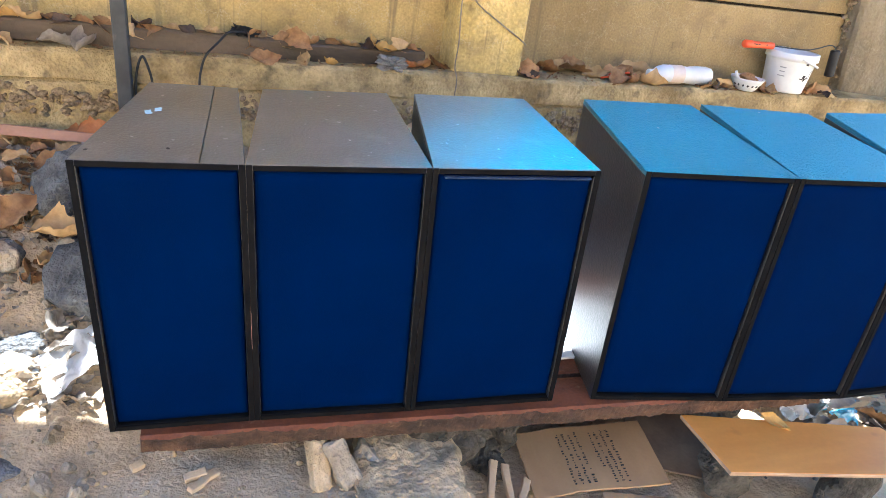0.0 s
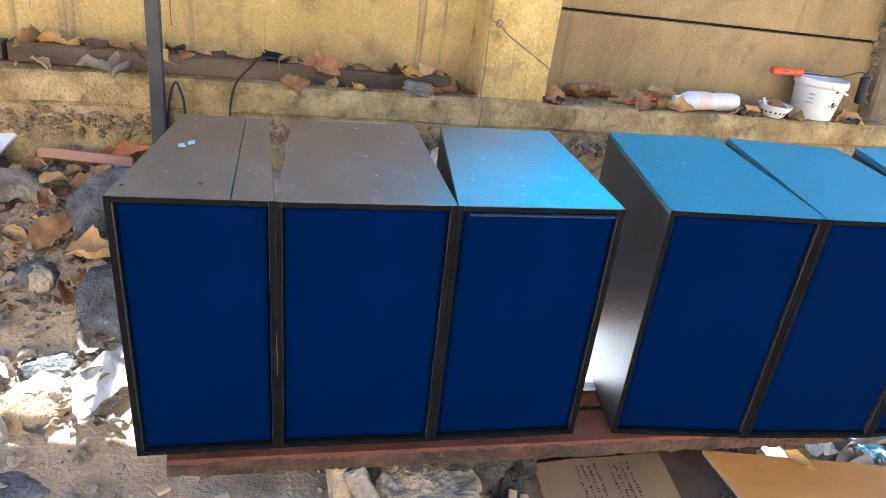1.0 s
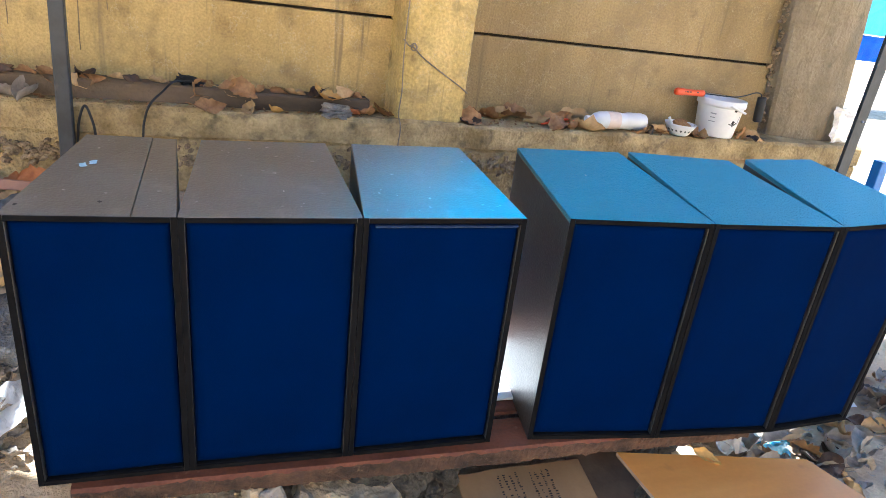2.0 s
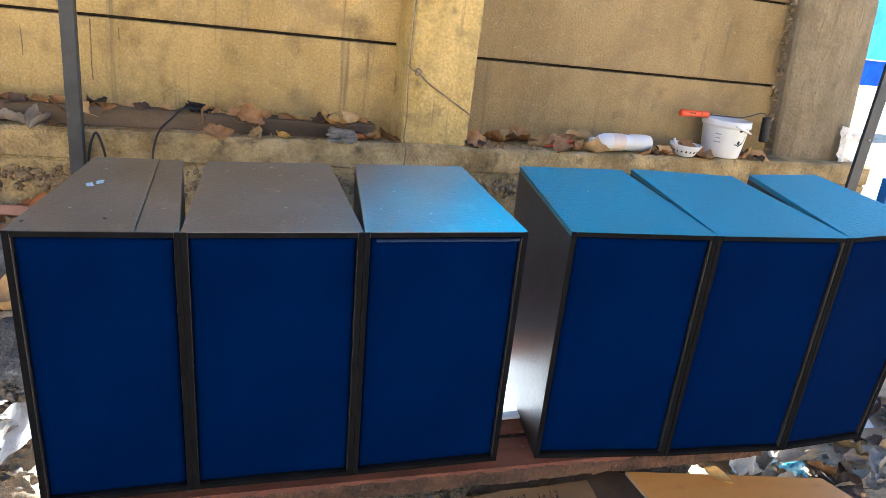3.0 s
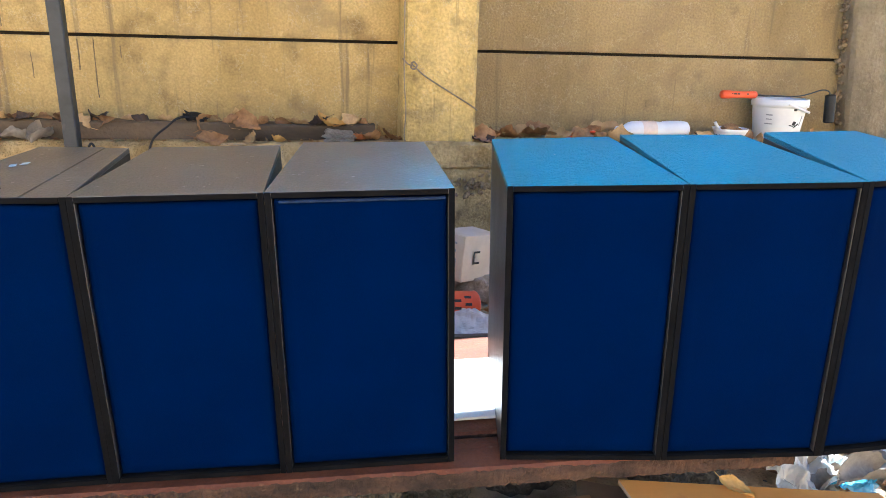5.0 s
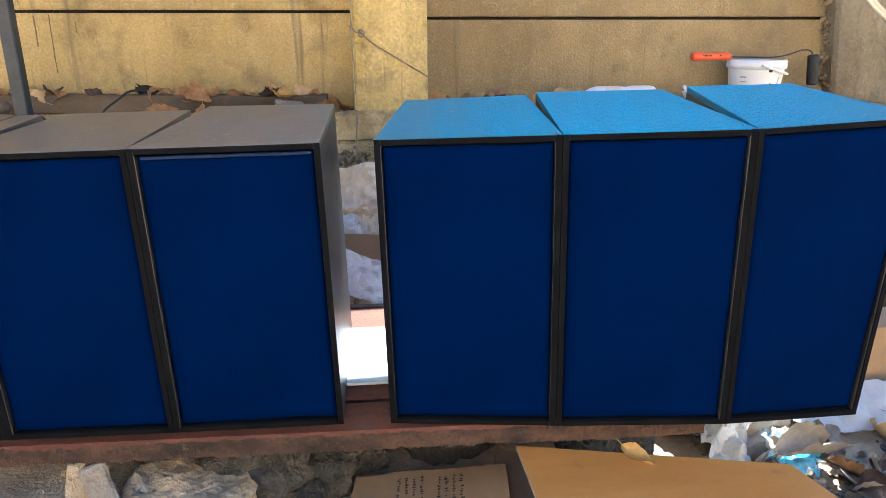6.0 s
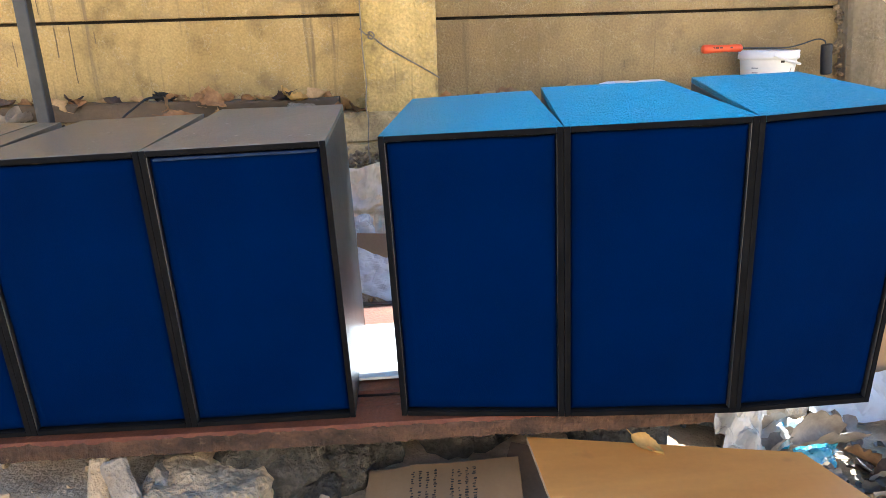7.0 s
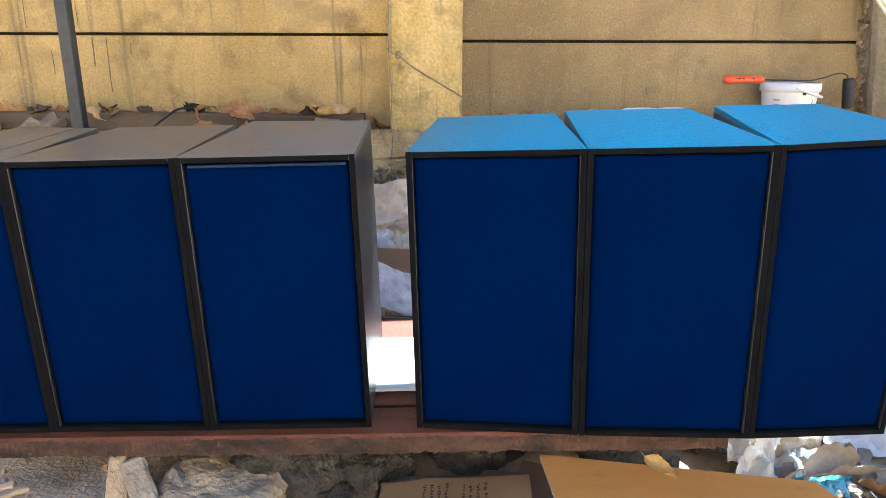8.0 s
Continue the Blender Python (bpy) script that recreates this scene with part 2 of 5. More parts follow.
xs, ys = axis(-1.5, 2.9, 0.028), axis(0.7, 2.7, 0.028)
bm = bmesh.new()
grid = [[bm.verts.new((x, y, ground_z(x, y))) for x in xs] for y in ys]
for j in range(len(ys) - 1):
    for i in range(len(xs) - 1):
        bm.faces.new((grid[j][i], grid[j][i + 1], grid[j + 1][i + 1], grid[j + 1][i]))
solid("ground", bm, DIRT, "dusty rubble ground of crumbled cement and soil", "ground", kind="structure", smooth=True)

# ---- precast panel wall ----
WALL_Y, POST_Y, LEDGE_Y, LEDGE_Z = 2.616, 2.436, 2.405, 0.835


def wall(name, x0, x1, joints, label, mat):
    base = tagged(new(name), label, "wall", kind="structure")
    for z0, z1 in zip(joints, joints[1:]):
        def warp(c):
            return (c.x, c.y + 0.0025 * noise.noise((c.x * 2.0, c.z * 3.0, 1.7)), c.z)
        b = block(x0, WALL_Y, z0 + 0.0055, x1, WALL_Y + 0.05, z1 - 0.0055, 0.005, warp, seg=2)
        part("panel", b, mat, base)
    return base


wall("wall_left_bay", -3.6, 0.72, (0.78, 1.180, 1.545, 1.91, 2.14), "stained tan precast concrete panel wall", CONCRETE)
wall("wall_right_bay", 0.94, 2.62, (0.78, 1.157, 1.524, 1.62), "dull brown precast concrete panel wall", CONCRETE_DULL)
# the dark back of the joints
solid("wall_core", block(-3.6, WALL_Y + 0.03, 0.6, 2.60, WALL_Y + 0.07, 1.60), JOINT_DARK, "dark rough back of the concrete panel wall", "wall", kind="structure")


def post(name, x0, x1, y0, rough, mat, label, lean=0.0, bow=0.0):
    def warp(c):
        n = (noise.noise((c.x * 9, c.y * 9, c.z * 7)) + 0.5 * noise.noise((c.x * 26, c.y * 26, c.z * 20))) * rough
        u = (c.x - x0) / (x1 - x0) * 2 - 1
        return (c.x + n + lean * (c.z - 1.14), c.y + n * 0.6 - (bow * (1 - u * u) if c.y < y0 + 0.05 else 0), c.z)
    b = block(x0, y0, LEDGE_Z - 0.03, x1, WALL_Y + 0.12, 1.60, 0.012, warp, cuts=14)
    return solid(name, b, mat, label, "post", kind="structure", smooth=False)


post("wall_post", 0.698, 0.966, POST_Y, 0.004, POST, "upright tan concrete post of the panel wall")
post("wall_post", 2.575, 3.035, 2.545, 0.010, POST_GREY, "broad streaked grey concrete post, ragged along its joint", -0.12, 0.035)
bm = bmesh.new()
rnd = random.Random(8)
for i in range(70):
    z = rnd.uniform(0.85, 1.58)
    q = rnd.uniform(0.005, 0.013)
    bmesh.ops.create_icosphere(bm, subdivisions=1, radius=1, matrix=pose(2.572 - 0.12 * (z - 1.14) + rnd.uniform(-0.008, 0.008), 2.600 + rnd.uniform(-0.02, 0.01), z, rnd.uniform(0, 90), rnd.uniform(0, 90), 0) @ Matrix.Diagonal((q, q * 0.9, q * rnd.uniform(0.8, 2.0), 1)))
solid("joint_mortar", bm, PEBBLE, "ragged lumps of mortar along the joint of the grey post", "mortar", kind="stuff")


# footing: a smooth upper band, a seam, a pebbly lower band
def ledge_warp(c):
    n = noise.noise((c.x * 3, c.y * 5, c.z * 6)) * 0.010 + noise.noise((c.x * 14, c.y * 14, c.z * 14)) * 0.005
    return (c.x, c.y + n, c.z + n * 0.7)


def long_block(x0, x1, y0, y1, z0, z1, nx, warp):
    b = bmesh.new()
    sect = [(y0, z0), (y0, (z0 + z1) / 2), (y0, z1 - 0.012), (y0 + 0.012, z1), ((y0 + y1) / 2, z1), (y1, z1), (y1, z0)]
    rings = [[b.verts.new(warp(Vector((x0 + (x1 - x0) * i / nx, y, z)))) for y, z in sect] for i in range(nx + 1)]
    for p, q in zip(rings, rings[1:]):
        for k in range(len(sect)):
            j = (k + 1) % len(sect)
            b.faces.new((p[k], q[k], q[j], p[j]))
    b.faces.new(rings[0])
    b.faces.new(rings[-1])
    bmesh.ops.recalc_face_normals(b, faces=b.faces[:])
    return b


footing = tagged(new("footing"), "long weathered concrete footing under the panel wall", "footing", kind="structure")
part("ledge", long_block(-3.6, 3.1, LEDGE_Y, WALL_Y + 0.04, 0.742, LEDGE_Z, 260, ledge_warp), FOOTING, footing)
part("lower_band", long_block(-3.6, 3.1, LEDGE_Y + 0.006, WALL_Y + 0.04, 0.45, 0.738, 260, ledge_warp), FOOTING, footing)
bm = bmesh.new()
rnd = random.Random(3)
for i in range(1500):
    x, z = rnd.uniform(-1.6, 2.9), rnd.gauss(0.67, 0.022)
    s = rnd.uniform(0.006, 0.016)
    bmesh.ops.create_icosphere(bm, subdivisions=1, radius=1, matrix=pose(x, LEDGE_Y + 0.004, z, rnd.uniform(0, 90), rnd.uniform(-40, 40), rnd.uniform(0, 90)) @ Matrix.Diagonal((s * 1.5, s * 0.8, s * 0.7, 1)))
tagged(part("pebbles", bm, PEBBLE, footing, "coarse pebbles standing out of the footing"), kind="stuff")

# ---- closing the place: roof overhead, opposite wall, side walls; unseen, added to shape light ----
def roof(name, x0, x1, nx, mat, label, sag, y0=0.0, z0=2.69, y1=2.70, z1=2.53):
    b = bmesh.new()
    rings = []
    for i in range(nx + 1):
        x = x0 + (x1 - x0) * i / nx
        ring = []
        for k in range(13):
            y = y0 + (y1 - y0) * k / 12
            z = z0 + (z1 - z0) * k / 12
            z += 0.03 * noise.noise((x * 1.5, y * 1.5, 3)) * math.sin(math.pi * k / 12) if sag else 0.018 * math.sin(x * 2 * math.pi / 0.15)
            ring.append((x, y, z))
        rings.append([b.verts.new(p) for p in ring] + [b.verts.new((p[0], p[1], p[2] + 0.004)) for p in ring[::-1]])
    for p, q in zip(rings, rings[1:]):
        for k in range(26):
            b.faces.new((p[k], q[k], q[(k + 1) % 26], p[(k + 1) % 26]))
    return solid(name, b, mat, label, "roof", kind="structure")


# unseen roofs, their edges set to place the sun strip and the shade
roof("shade_sheet", -2.6, 0.42, 160, TIN, "unseen corrugated roof added to shade the work yard", False, y1=2.635, z1=2.52)
roof("shade_tarp", 0.421, 2.05, 40, TARP_ROOF, "unseen blue tarpaulin roof added to shade the work yard", True, y1=2.49, z1=2.54)
roof("shade_sheet", 2.051, 3.6, 80, TIN, "unseen corrugated roof added to shade the end of the yard", False, y1=3.12, z1=2.50)
# unseen blue sheet added behind the panel wall, sunlit, to colour the tops' reflections
roof("reflection_tarp", 0.75, 3.75, 40, TARP_BRIGHT, "unseen blue sheet added behind the wall for reflections", True, 3.8, 3.62, 5.8, 2.3)
for x in (0.80, 3.70):
    for y, z in ((3.85, 3.56), (5.75, 2.31)):
        solid("tarp_post", block(x - 0.03, y - 0.03, -0.05, x + 0.03, y + 0.03, z, 0.004), TIN, "upright post carrying the added blue sheet", "post", kind="structure")
# unseen reflector wall, added to send warm sunlight back onto the row
solid("bounce_wall", block(-10, -5.2, -0.1, 12, -5.0, 3.6), CREAM, "unseen plain cream wall added to bounce warm light", "wall", kind="structure")

# ---- loudspeaker cabinets ----
ROW_X0, ROW_Y0 = 0.785, 1.225


def floor_of_row(x, y):
    """The top of the platform, which rises to the right and to the back."""
    return 0.302 + 0.028 * (x - ROW_X0) + 0.030 * (y - ROW_Y0)


def cabinet(fl, fr, br, bl, tops, paint, label, seam=None, lean=(0.018, 0.018), drop=0.0):
    """A tapered cabinet on the platform: four top corners in plan, their heights, the paint of its panels."""
    top = [Vector((p[0], p[1], h)) for p, h in zip((fl, fr, br, bl), tops)]
    bot = [Vector((p[0] + k, p[1] + 0.003, floor_of_row(p[0] + k, p[1]) + 0.001 - d)) for p, k, d in zip((fl, fr, br, bl), (*lean, *lean[::-1]), (0, drop, 0, 0))]
    origin = bot[0].copy()
    W, D, H = (top[1] - top[0]).length, (top[3] - top[0]).length, (top[0] - bot[0]).length

    def place(c):
        u, v, w = c.x / W, c.y / D, c.z / H
        a = bot[0].lerp(bot[1], u).lerp(bot[3].lerp(bot[2], u), v)
        b = top[0].lerp(top[1], u).lerp(top[3].lerp(top[2], u), v)
        return a.lerp(b, w) - origin

    ob = thing("loudspeaker_cabinet", label, "loudspeaker", origin, group="row of loudspeaker cabinets on the platform")
    T = 0.0125
    if seam:
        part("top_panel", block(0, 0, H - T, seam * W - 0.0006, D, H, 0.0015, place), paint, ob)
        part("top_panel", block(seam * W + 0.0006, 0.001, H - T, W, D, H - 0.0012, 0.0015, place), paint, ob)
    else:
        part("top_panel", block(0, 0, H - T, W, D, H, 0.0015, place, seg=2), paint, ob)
    for a in ((0.0001, 0, 0.0006, T - 0.0006, H - 0.0006), (W - T + 0.0006, 0, 0.0006, W - 0.0001, H - 0.0006)):
        part("front_edging", block(a[0], -0.0016, a[2], a[3], 0.0012, a[4], 0.0006, place), EDGE_BLACK, ob)
    for z0, z1 in ((0.0006, T - 0.0006), (H - T + 0.0006, H - 0.0012)):
        part("front_edging", block(T + 0.0002, -0.0016, z0, W - T - 0.0002, 0.0012, z1, 0.0006, place), EDGE_BLACK, ob)
    part("bottom_panel", block(T + 0.0004, 0.003, 0, W - T - 0.0004, D - T - 0.001, T, 0.001, place), EDGE_BLACK, ob)
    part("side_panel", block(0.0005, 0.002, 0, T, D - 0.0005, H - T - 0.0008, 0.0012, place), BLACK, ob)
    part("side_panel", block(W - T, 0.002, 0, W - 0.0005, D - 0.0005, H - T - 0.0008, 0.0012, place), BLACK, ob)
    part("back_panel", block(T + 0.0005, D - T, T, W - T - 0.0005, D - 0.001, H - T - 0.001, 0.001, place), EDGE_BLACK, ob)
    # front baffle behind the cloth, then the cloth itself, slightly sunk in the frame
    part("baffle", block(T + 0.0005, 0.022, T + 0.001, W - T - 0.0005, 0.034, H - T - 0.001, 0.001, place), EDGE_BLACK, ob)
    m = 0.0015
    nx, nz = 26, 44
    rr = random.Random(int(W * 1e5))
    ph = rr.uniform(0, 50)

    def cloth(u, w):
        edge = min(u, 1 - u) * W, min(w, 1 - w) * H
        e = min(edge)
        roll = 0.006 * (1 - step(0, 0.010, e))
        x = T + m + u * (W - 2 * T - 2 * m)
        z = T + m + w * (H - 2 * T - 2 * m - 0.004)
        wob = 0.0018 * noise.noise((u * 2.2 + ph, w * 3.1, 0)) + 0.0006 * noise.noise((u * 9 + ph, w * 9, 3))
        z += 0.0025 * noise.noise((u * 3 + ph, 5.0, 0)) * step(0.9, 1.0, w)
        return Vector((x, 0.006 + roll + wob, z))

    b = bmesh.new()
    us = [0, 0.012, 0.03] + [0.03 + 0.94 * i / (nx - 6) for i in range(1, nx - 6)] + [0.97, 0.988, 1]
    ws = [0, 0.007, 0.018] + [0.018 + 0.964 * i / (nz - 6) for i in range(1, nz - 6)] + [0.982, 0.993, 1]
    front = [[b.verts.new(place(cloth(u, w))) for u in us] for w in ws]
    back = [[b.verts.new(place(Vector((cloth(u, w).x, 0.0215, cloth(u, w).z)))) for u in us] for w in ws]
    for j in range(len(ws) - 1):
        for i in range(len(us) - 1):
            b.faces.new((front[j][i], front[j][i + 1], front[j + 1][i + 1], front[j + 1][i]))
    n, q = len(us), len(ws)
    loop = [(0, i) for i in range(n)] + [(j, n - 1) for j in range(1, q)] + [(q - 1, i) for i in range(n - 2, -1, -1)] + [(j, 0) for j in range(q - 2, 0, -1)]
    for (a, c), (d, e) in zip(loop, loop[1:] + loop[:1]):
        b.faces.new((front[a][c], back[a][c], back[d][e], front[d][e]))
    bmesh.ops.recalc_face_normals(b, faces=b.faces[:])
    part("grille_cloth", b, BLUE_CLOTH, ob, "dark blue stretched grille cloth", smooth=True)
    return ob, place, (W, D, H)


CABS = [
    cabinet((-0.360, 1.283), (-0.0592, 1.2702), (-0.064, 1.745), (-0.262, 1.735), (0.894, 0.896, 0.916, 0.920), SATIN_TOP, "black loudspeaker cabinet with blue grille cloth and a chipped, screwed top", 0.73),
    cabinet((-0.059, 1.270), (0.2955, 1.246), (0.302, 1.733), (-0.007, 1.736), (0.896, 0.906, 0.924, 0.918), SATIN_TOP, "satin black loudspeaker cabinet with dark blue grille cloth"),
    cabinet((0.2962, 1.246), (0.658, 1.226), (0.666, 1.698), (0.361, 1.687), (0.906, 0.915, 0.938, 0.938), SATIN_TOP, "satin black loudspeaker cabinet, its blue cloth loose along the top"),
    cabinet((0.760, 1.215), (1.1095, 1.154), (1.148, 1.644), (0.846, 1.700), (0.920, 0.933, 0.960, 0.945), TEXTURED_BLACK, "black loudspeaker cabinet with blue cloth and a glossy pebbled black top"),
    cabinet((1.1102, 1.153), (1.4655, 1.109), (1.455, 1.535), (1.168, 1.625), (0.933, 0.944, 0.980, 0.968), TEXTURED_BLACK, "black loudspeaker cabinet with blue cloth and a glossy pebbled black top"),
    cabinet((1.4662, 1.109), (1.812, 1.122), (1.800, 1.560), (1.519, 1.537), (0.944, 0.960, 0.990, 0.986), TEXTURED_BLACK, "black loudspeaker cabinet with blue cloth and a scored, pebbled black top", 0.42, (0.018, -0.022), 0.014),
]


# ---- platform ----
def board(x0, x1, y0, y1, slope, thick, amp, seed, nx=90):
    """A long board: the front edge is its own ragged section, the top painted."""
    b = bmesh.new()
    sect = [(0, -thick, 1), (0, -thick * 0.55, 1), (0, -0.006, 1), (0.006, 0, 0), (0.5, 0, 0), (1, 0, 0), (1, -thick, 0)]
    rings = []
    for i in range(nx + 1):
        x = x0 + (x1 - x0) * i / nx
        ring = []
        for f, z, ragged in sect:
            y = y0 + slope * (x - x0) + (f * (y1 - y0) if f in (0, 0.5, 1) else f)
            n = amp * (0.6 * noise.noise((x * 5 + seed, z * 30, 0)) + 0.8 * noise.noise((x * 31 + seed, z * 60, 2)) + 0.6 * noise.noise((x * 95 + seed, z * 90, 4))) * ragged
            ring.append(b.verts.new((x, y + n, floor_of_row(x, y) + z + n * 0.4 - 0.0005)))
        rings.append(ring)
    for p, q in zip(rings, rings[1:]):
        for k in range(len(sect)):
            j = (k + 1) % len(sect)
            fc = b.faces.new((p[k], q[k], q[j], p[j]))
            fc.material_index = 1 if k < 2 else 0
    b.faces.new(rings[0]).material_index = 1
    b.faces.new(rings[-1]).material_index = 1
    bmesh.ops.recalc_face_normals(b, faces=b.faces[:])
    return b


solid("platform_plank", board(-0.280, 1.46, 1.260, 1.375, -0.064, 0.045, 0.006, 1.0, 420), [RED_PLANK, PLANK_EDGE], "plank with worn red paint and a rough, muddy, shade-darkened front edge", "plank")
solid("platform_board", board(-0.25, 1.50, 1.39, 1.89, -0.06, 0.045, 0.002, 5.0), [RED_PLANK, PLANK_EDGE], "wide red-painted board behind the front plank", "board")

# ---- more materials ----
STONE_GREY = material("grey stone", (0.065, 0.066, 0.068), (0.20, 0.195, 0.19), 10.0, 0.9, 1.0, 90, third=((0.25, 0.225, 0.195), 0.62), spread=0.3, bump_size=0.015, vary=0.15)
STONE_TAN = material("tan stone", (0.24, 0.19, 0.13), (0.44, 0.37, 0.28), 8.0, 0.92, 1.0, 60, third=((0.16, 0.13, 0.10), 0.60), bump_size=0.012, vary=0.15)
CEMENT = material("broken cement", (0.34, 0.250, 0.145), (0.54, 0.415, 0.260), 9.0, 0.95, 1.0, 70, third=((0.22, 0.18, 0.14), 0.62), bump_size=0.012, vary=0.12)
# dirty concrete, coloured darker to imitate the shade below the platform
DARK_LUMP = material("concrete lump with dirt and painted shade", (0.035, 0.031, 0.026), (0.125, 0.110, 0.090), 10.0, 0.95, 1.0, 80, third=((0.24, 0.205, 0.16), 0.64), bump_size=0.02, vary=0.15)
LEAVES = [
    material("dry leaf brown", (0.19, 0.088, 0.032), (0.40, 0.225, 0.090), 18, 0.75, 0.5, 120, spread=0.3, vary=0.3, bump_size=0.003),
    material("dry leaf tan", (0.36, 0.22, 0.09), (0.58, 0.40, 0.19), 18, 0.75, 0.5, 120, spread=0.25, vary=0.25, bump_size=0.003),
    material("dry leaf dark", (0.035, 0.022, 0.015), (0.10, 0.055, 0.035), 18, 0.7, 0.5, 120, spread=0.3, vary=0.3, bump_size=0.003),
    material("dry leaf grey", (0.20, 0.165, 0.13), (0.42, 0.36, 0.29), 18, 0.85, 0.5, 120, spread=0.2, vary=0.2, bump_size=0.003),
    material("dry leaf yellow", (0.40, 0.22, 0.05), (0.55, 0.34, 0.10), 18, 0.7, 0.4, 120, spread=0.2, vary=0.15, bump_size=0.003),
    material("dry leaf orange", (0.38, 0.13, 0.04), (0.52, 0.22, 0.07), 18, 0.7, 0.4, 120, spread=0.2, vary=0.15, bump_size=0.003),
]
TIMBER = material("weathered dark timber", (0.055, 0.038, 0.022), (0.155, 0.110, 0.068), 6, 0.85, 0.7, 70, third=((0.20, 0.155, 0.11), 0.66), streak=(0.25, 1, 1), bump_size=0.006)
PALE_WOOD = material("split pale wood", (0.42, 0.30, 0.18), (0.62, 0.47, 0.30), 12, 0.75, 0.5, 90, streak=(0.3, 1, 1), bump_size=0.003)
PLYWOOD = material("orange-brown plywood face", (0.62, 0.250, 0.045), (0.74, 0.330, 0.070), 5, 0.5, 0.15, 80, third=((0.46, 0.18, 0.045), 0.64), streak=(0.35, 1.6, 1), bump_size=0.002, spread=0.06)
PLY_EDGE = material("plywood edge", (0.30, 0.18, 0.10), (0.50, 0.35, 0.22), 20, 0.8, 0.4, 90, streak=(0.4, 1, 6), bump_size=0.002)
CARD = material("corrugated cardboard", (0.33, 0.20, 0.095), (0.42, 0.27, 0.135), 5, 0.9, 0.25, 120, third=((0.28, 0.18, 0.10), 0.66), streak=(1, 0.4, 1), bump_size=0.002, spread=0.06)
CARD_DARK = material("darker brown cardboard", (0.12, 0.08, 0.05), (0.22, 0.15, 0.09), 5, 0.9, 0.4, 100, bump_size=0.003)
INK = material("dark marker ink", (0.02, 0.02, 0.02), (0.05, 0.045, 0.04), 20, 0.8, 0.0)
STEEL_DARK = material("dark painted steel", (0.020, 0.024, 0.030), (0.045, 0.050, 0.058), 10, 0.5, 0.3, 90, third=((0.12, 0.10, 0.085), 0.66), bump_size=0.002)
BLUE_STEEL = material("blue painted steel", (0.01, 0.12, 0.42), (0.02, 0.18, 0.55), 10, 0.4, 0.2, 90, bump_size=0.002)
WHITE_PLASTIC = material("white plastic", (0.70, 0.69, 0.66), (0.82, 0.81, 0.78), 7, 0.4, 0.1, 60, third=((0.52, 0.47, 0.40), 0.68), spread=0.03, bump_size=0.002)
WHITE_PAPER = material("white paper", (0.76, 0.76, 0.75), (0.86, 0.86, 0.86), 5, 0.8, 0.2, 60, spread=0.04, bump_size=0.003)
ORANGE = material("orange plastic", (0.72, 0.085, 0.02), (0.82, 0.12, 0.03), 10, 0.4, 0.1, 60, spread=0.06, bump_size=0.001)
RUBBER = material("black rubber", (0.008, 0.008, 0.009), (0.02, 0.02, 0.022), 20, 0.6, 0.3, 100, bump_size=0.002)
WIRE = material("dull wire", (0.16, 0.13, 0.09), (0.30, 0.25, 0.18), 20, 0.55, 0.2, 100, metal=0.4)
CREAM_CABLE = material("cream cable sheath", (0.62, 0.52, 0.36), (0.72, 0.62, 0.45), 8, 0.45, 0.05, 60, spread=0.04)
FOIL = material("crumpled foil", (0.20, 0.18, 0.15), (0.36, 0.33, 0.29), 14, 0.45, 0.4, 90, metal=0.7)
PAINT_SPLASH = material("pale blue paint fleck", (0.30, 0.55, 0.70), (0.55, 0.75, 0.85), 40, 0.5, 0.1)
DRIP = material("dark drip stain", (0.14, 0.105, 0.055), (0.24, 0.18, 0.095), 30, 0.9, 0.2)
SCUFF = material("grey scuff", (0.22, 0.22, 0.22), (0.42, 0.42, 0.42), 60, 0.7, 0.1)
PALE_TARP = material("faded pale blue tarpaulin", (0.14, 0.42, 0.55), (0.22, 0.55, 0.68), 2, 0.6, 0.4, 30, bump_size=0.02)
BLUE_TARP = material("blue tarpaulin", (0.01, 0.10, 0.42), (0.02, 0.15, 0.52), 4, 0.5, 0.4, 40, bump_size=0.02)


PINK_BOARD = material("faded pink-brown board", (0.30, 0.15, 0.09), (0.44, 0.24, 0.16), 6, 0.7, 0.3, 90, streak=(0.4, 1, 1), bump_size=0.003)
CARTON = material("pale printed carton", (0.68, 0.53, 0.36), (0.78, 0.63, 0.45), 6, 0.8, 0.15, 90, spread=0.06, bump_size=0.002)


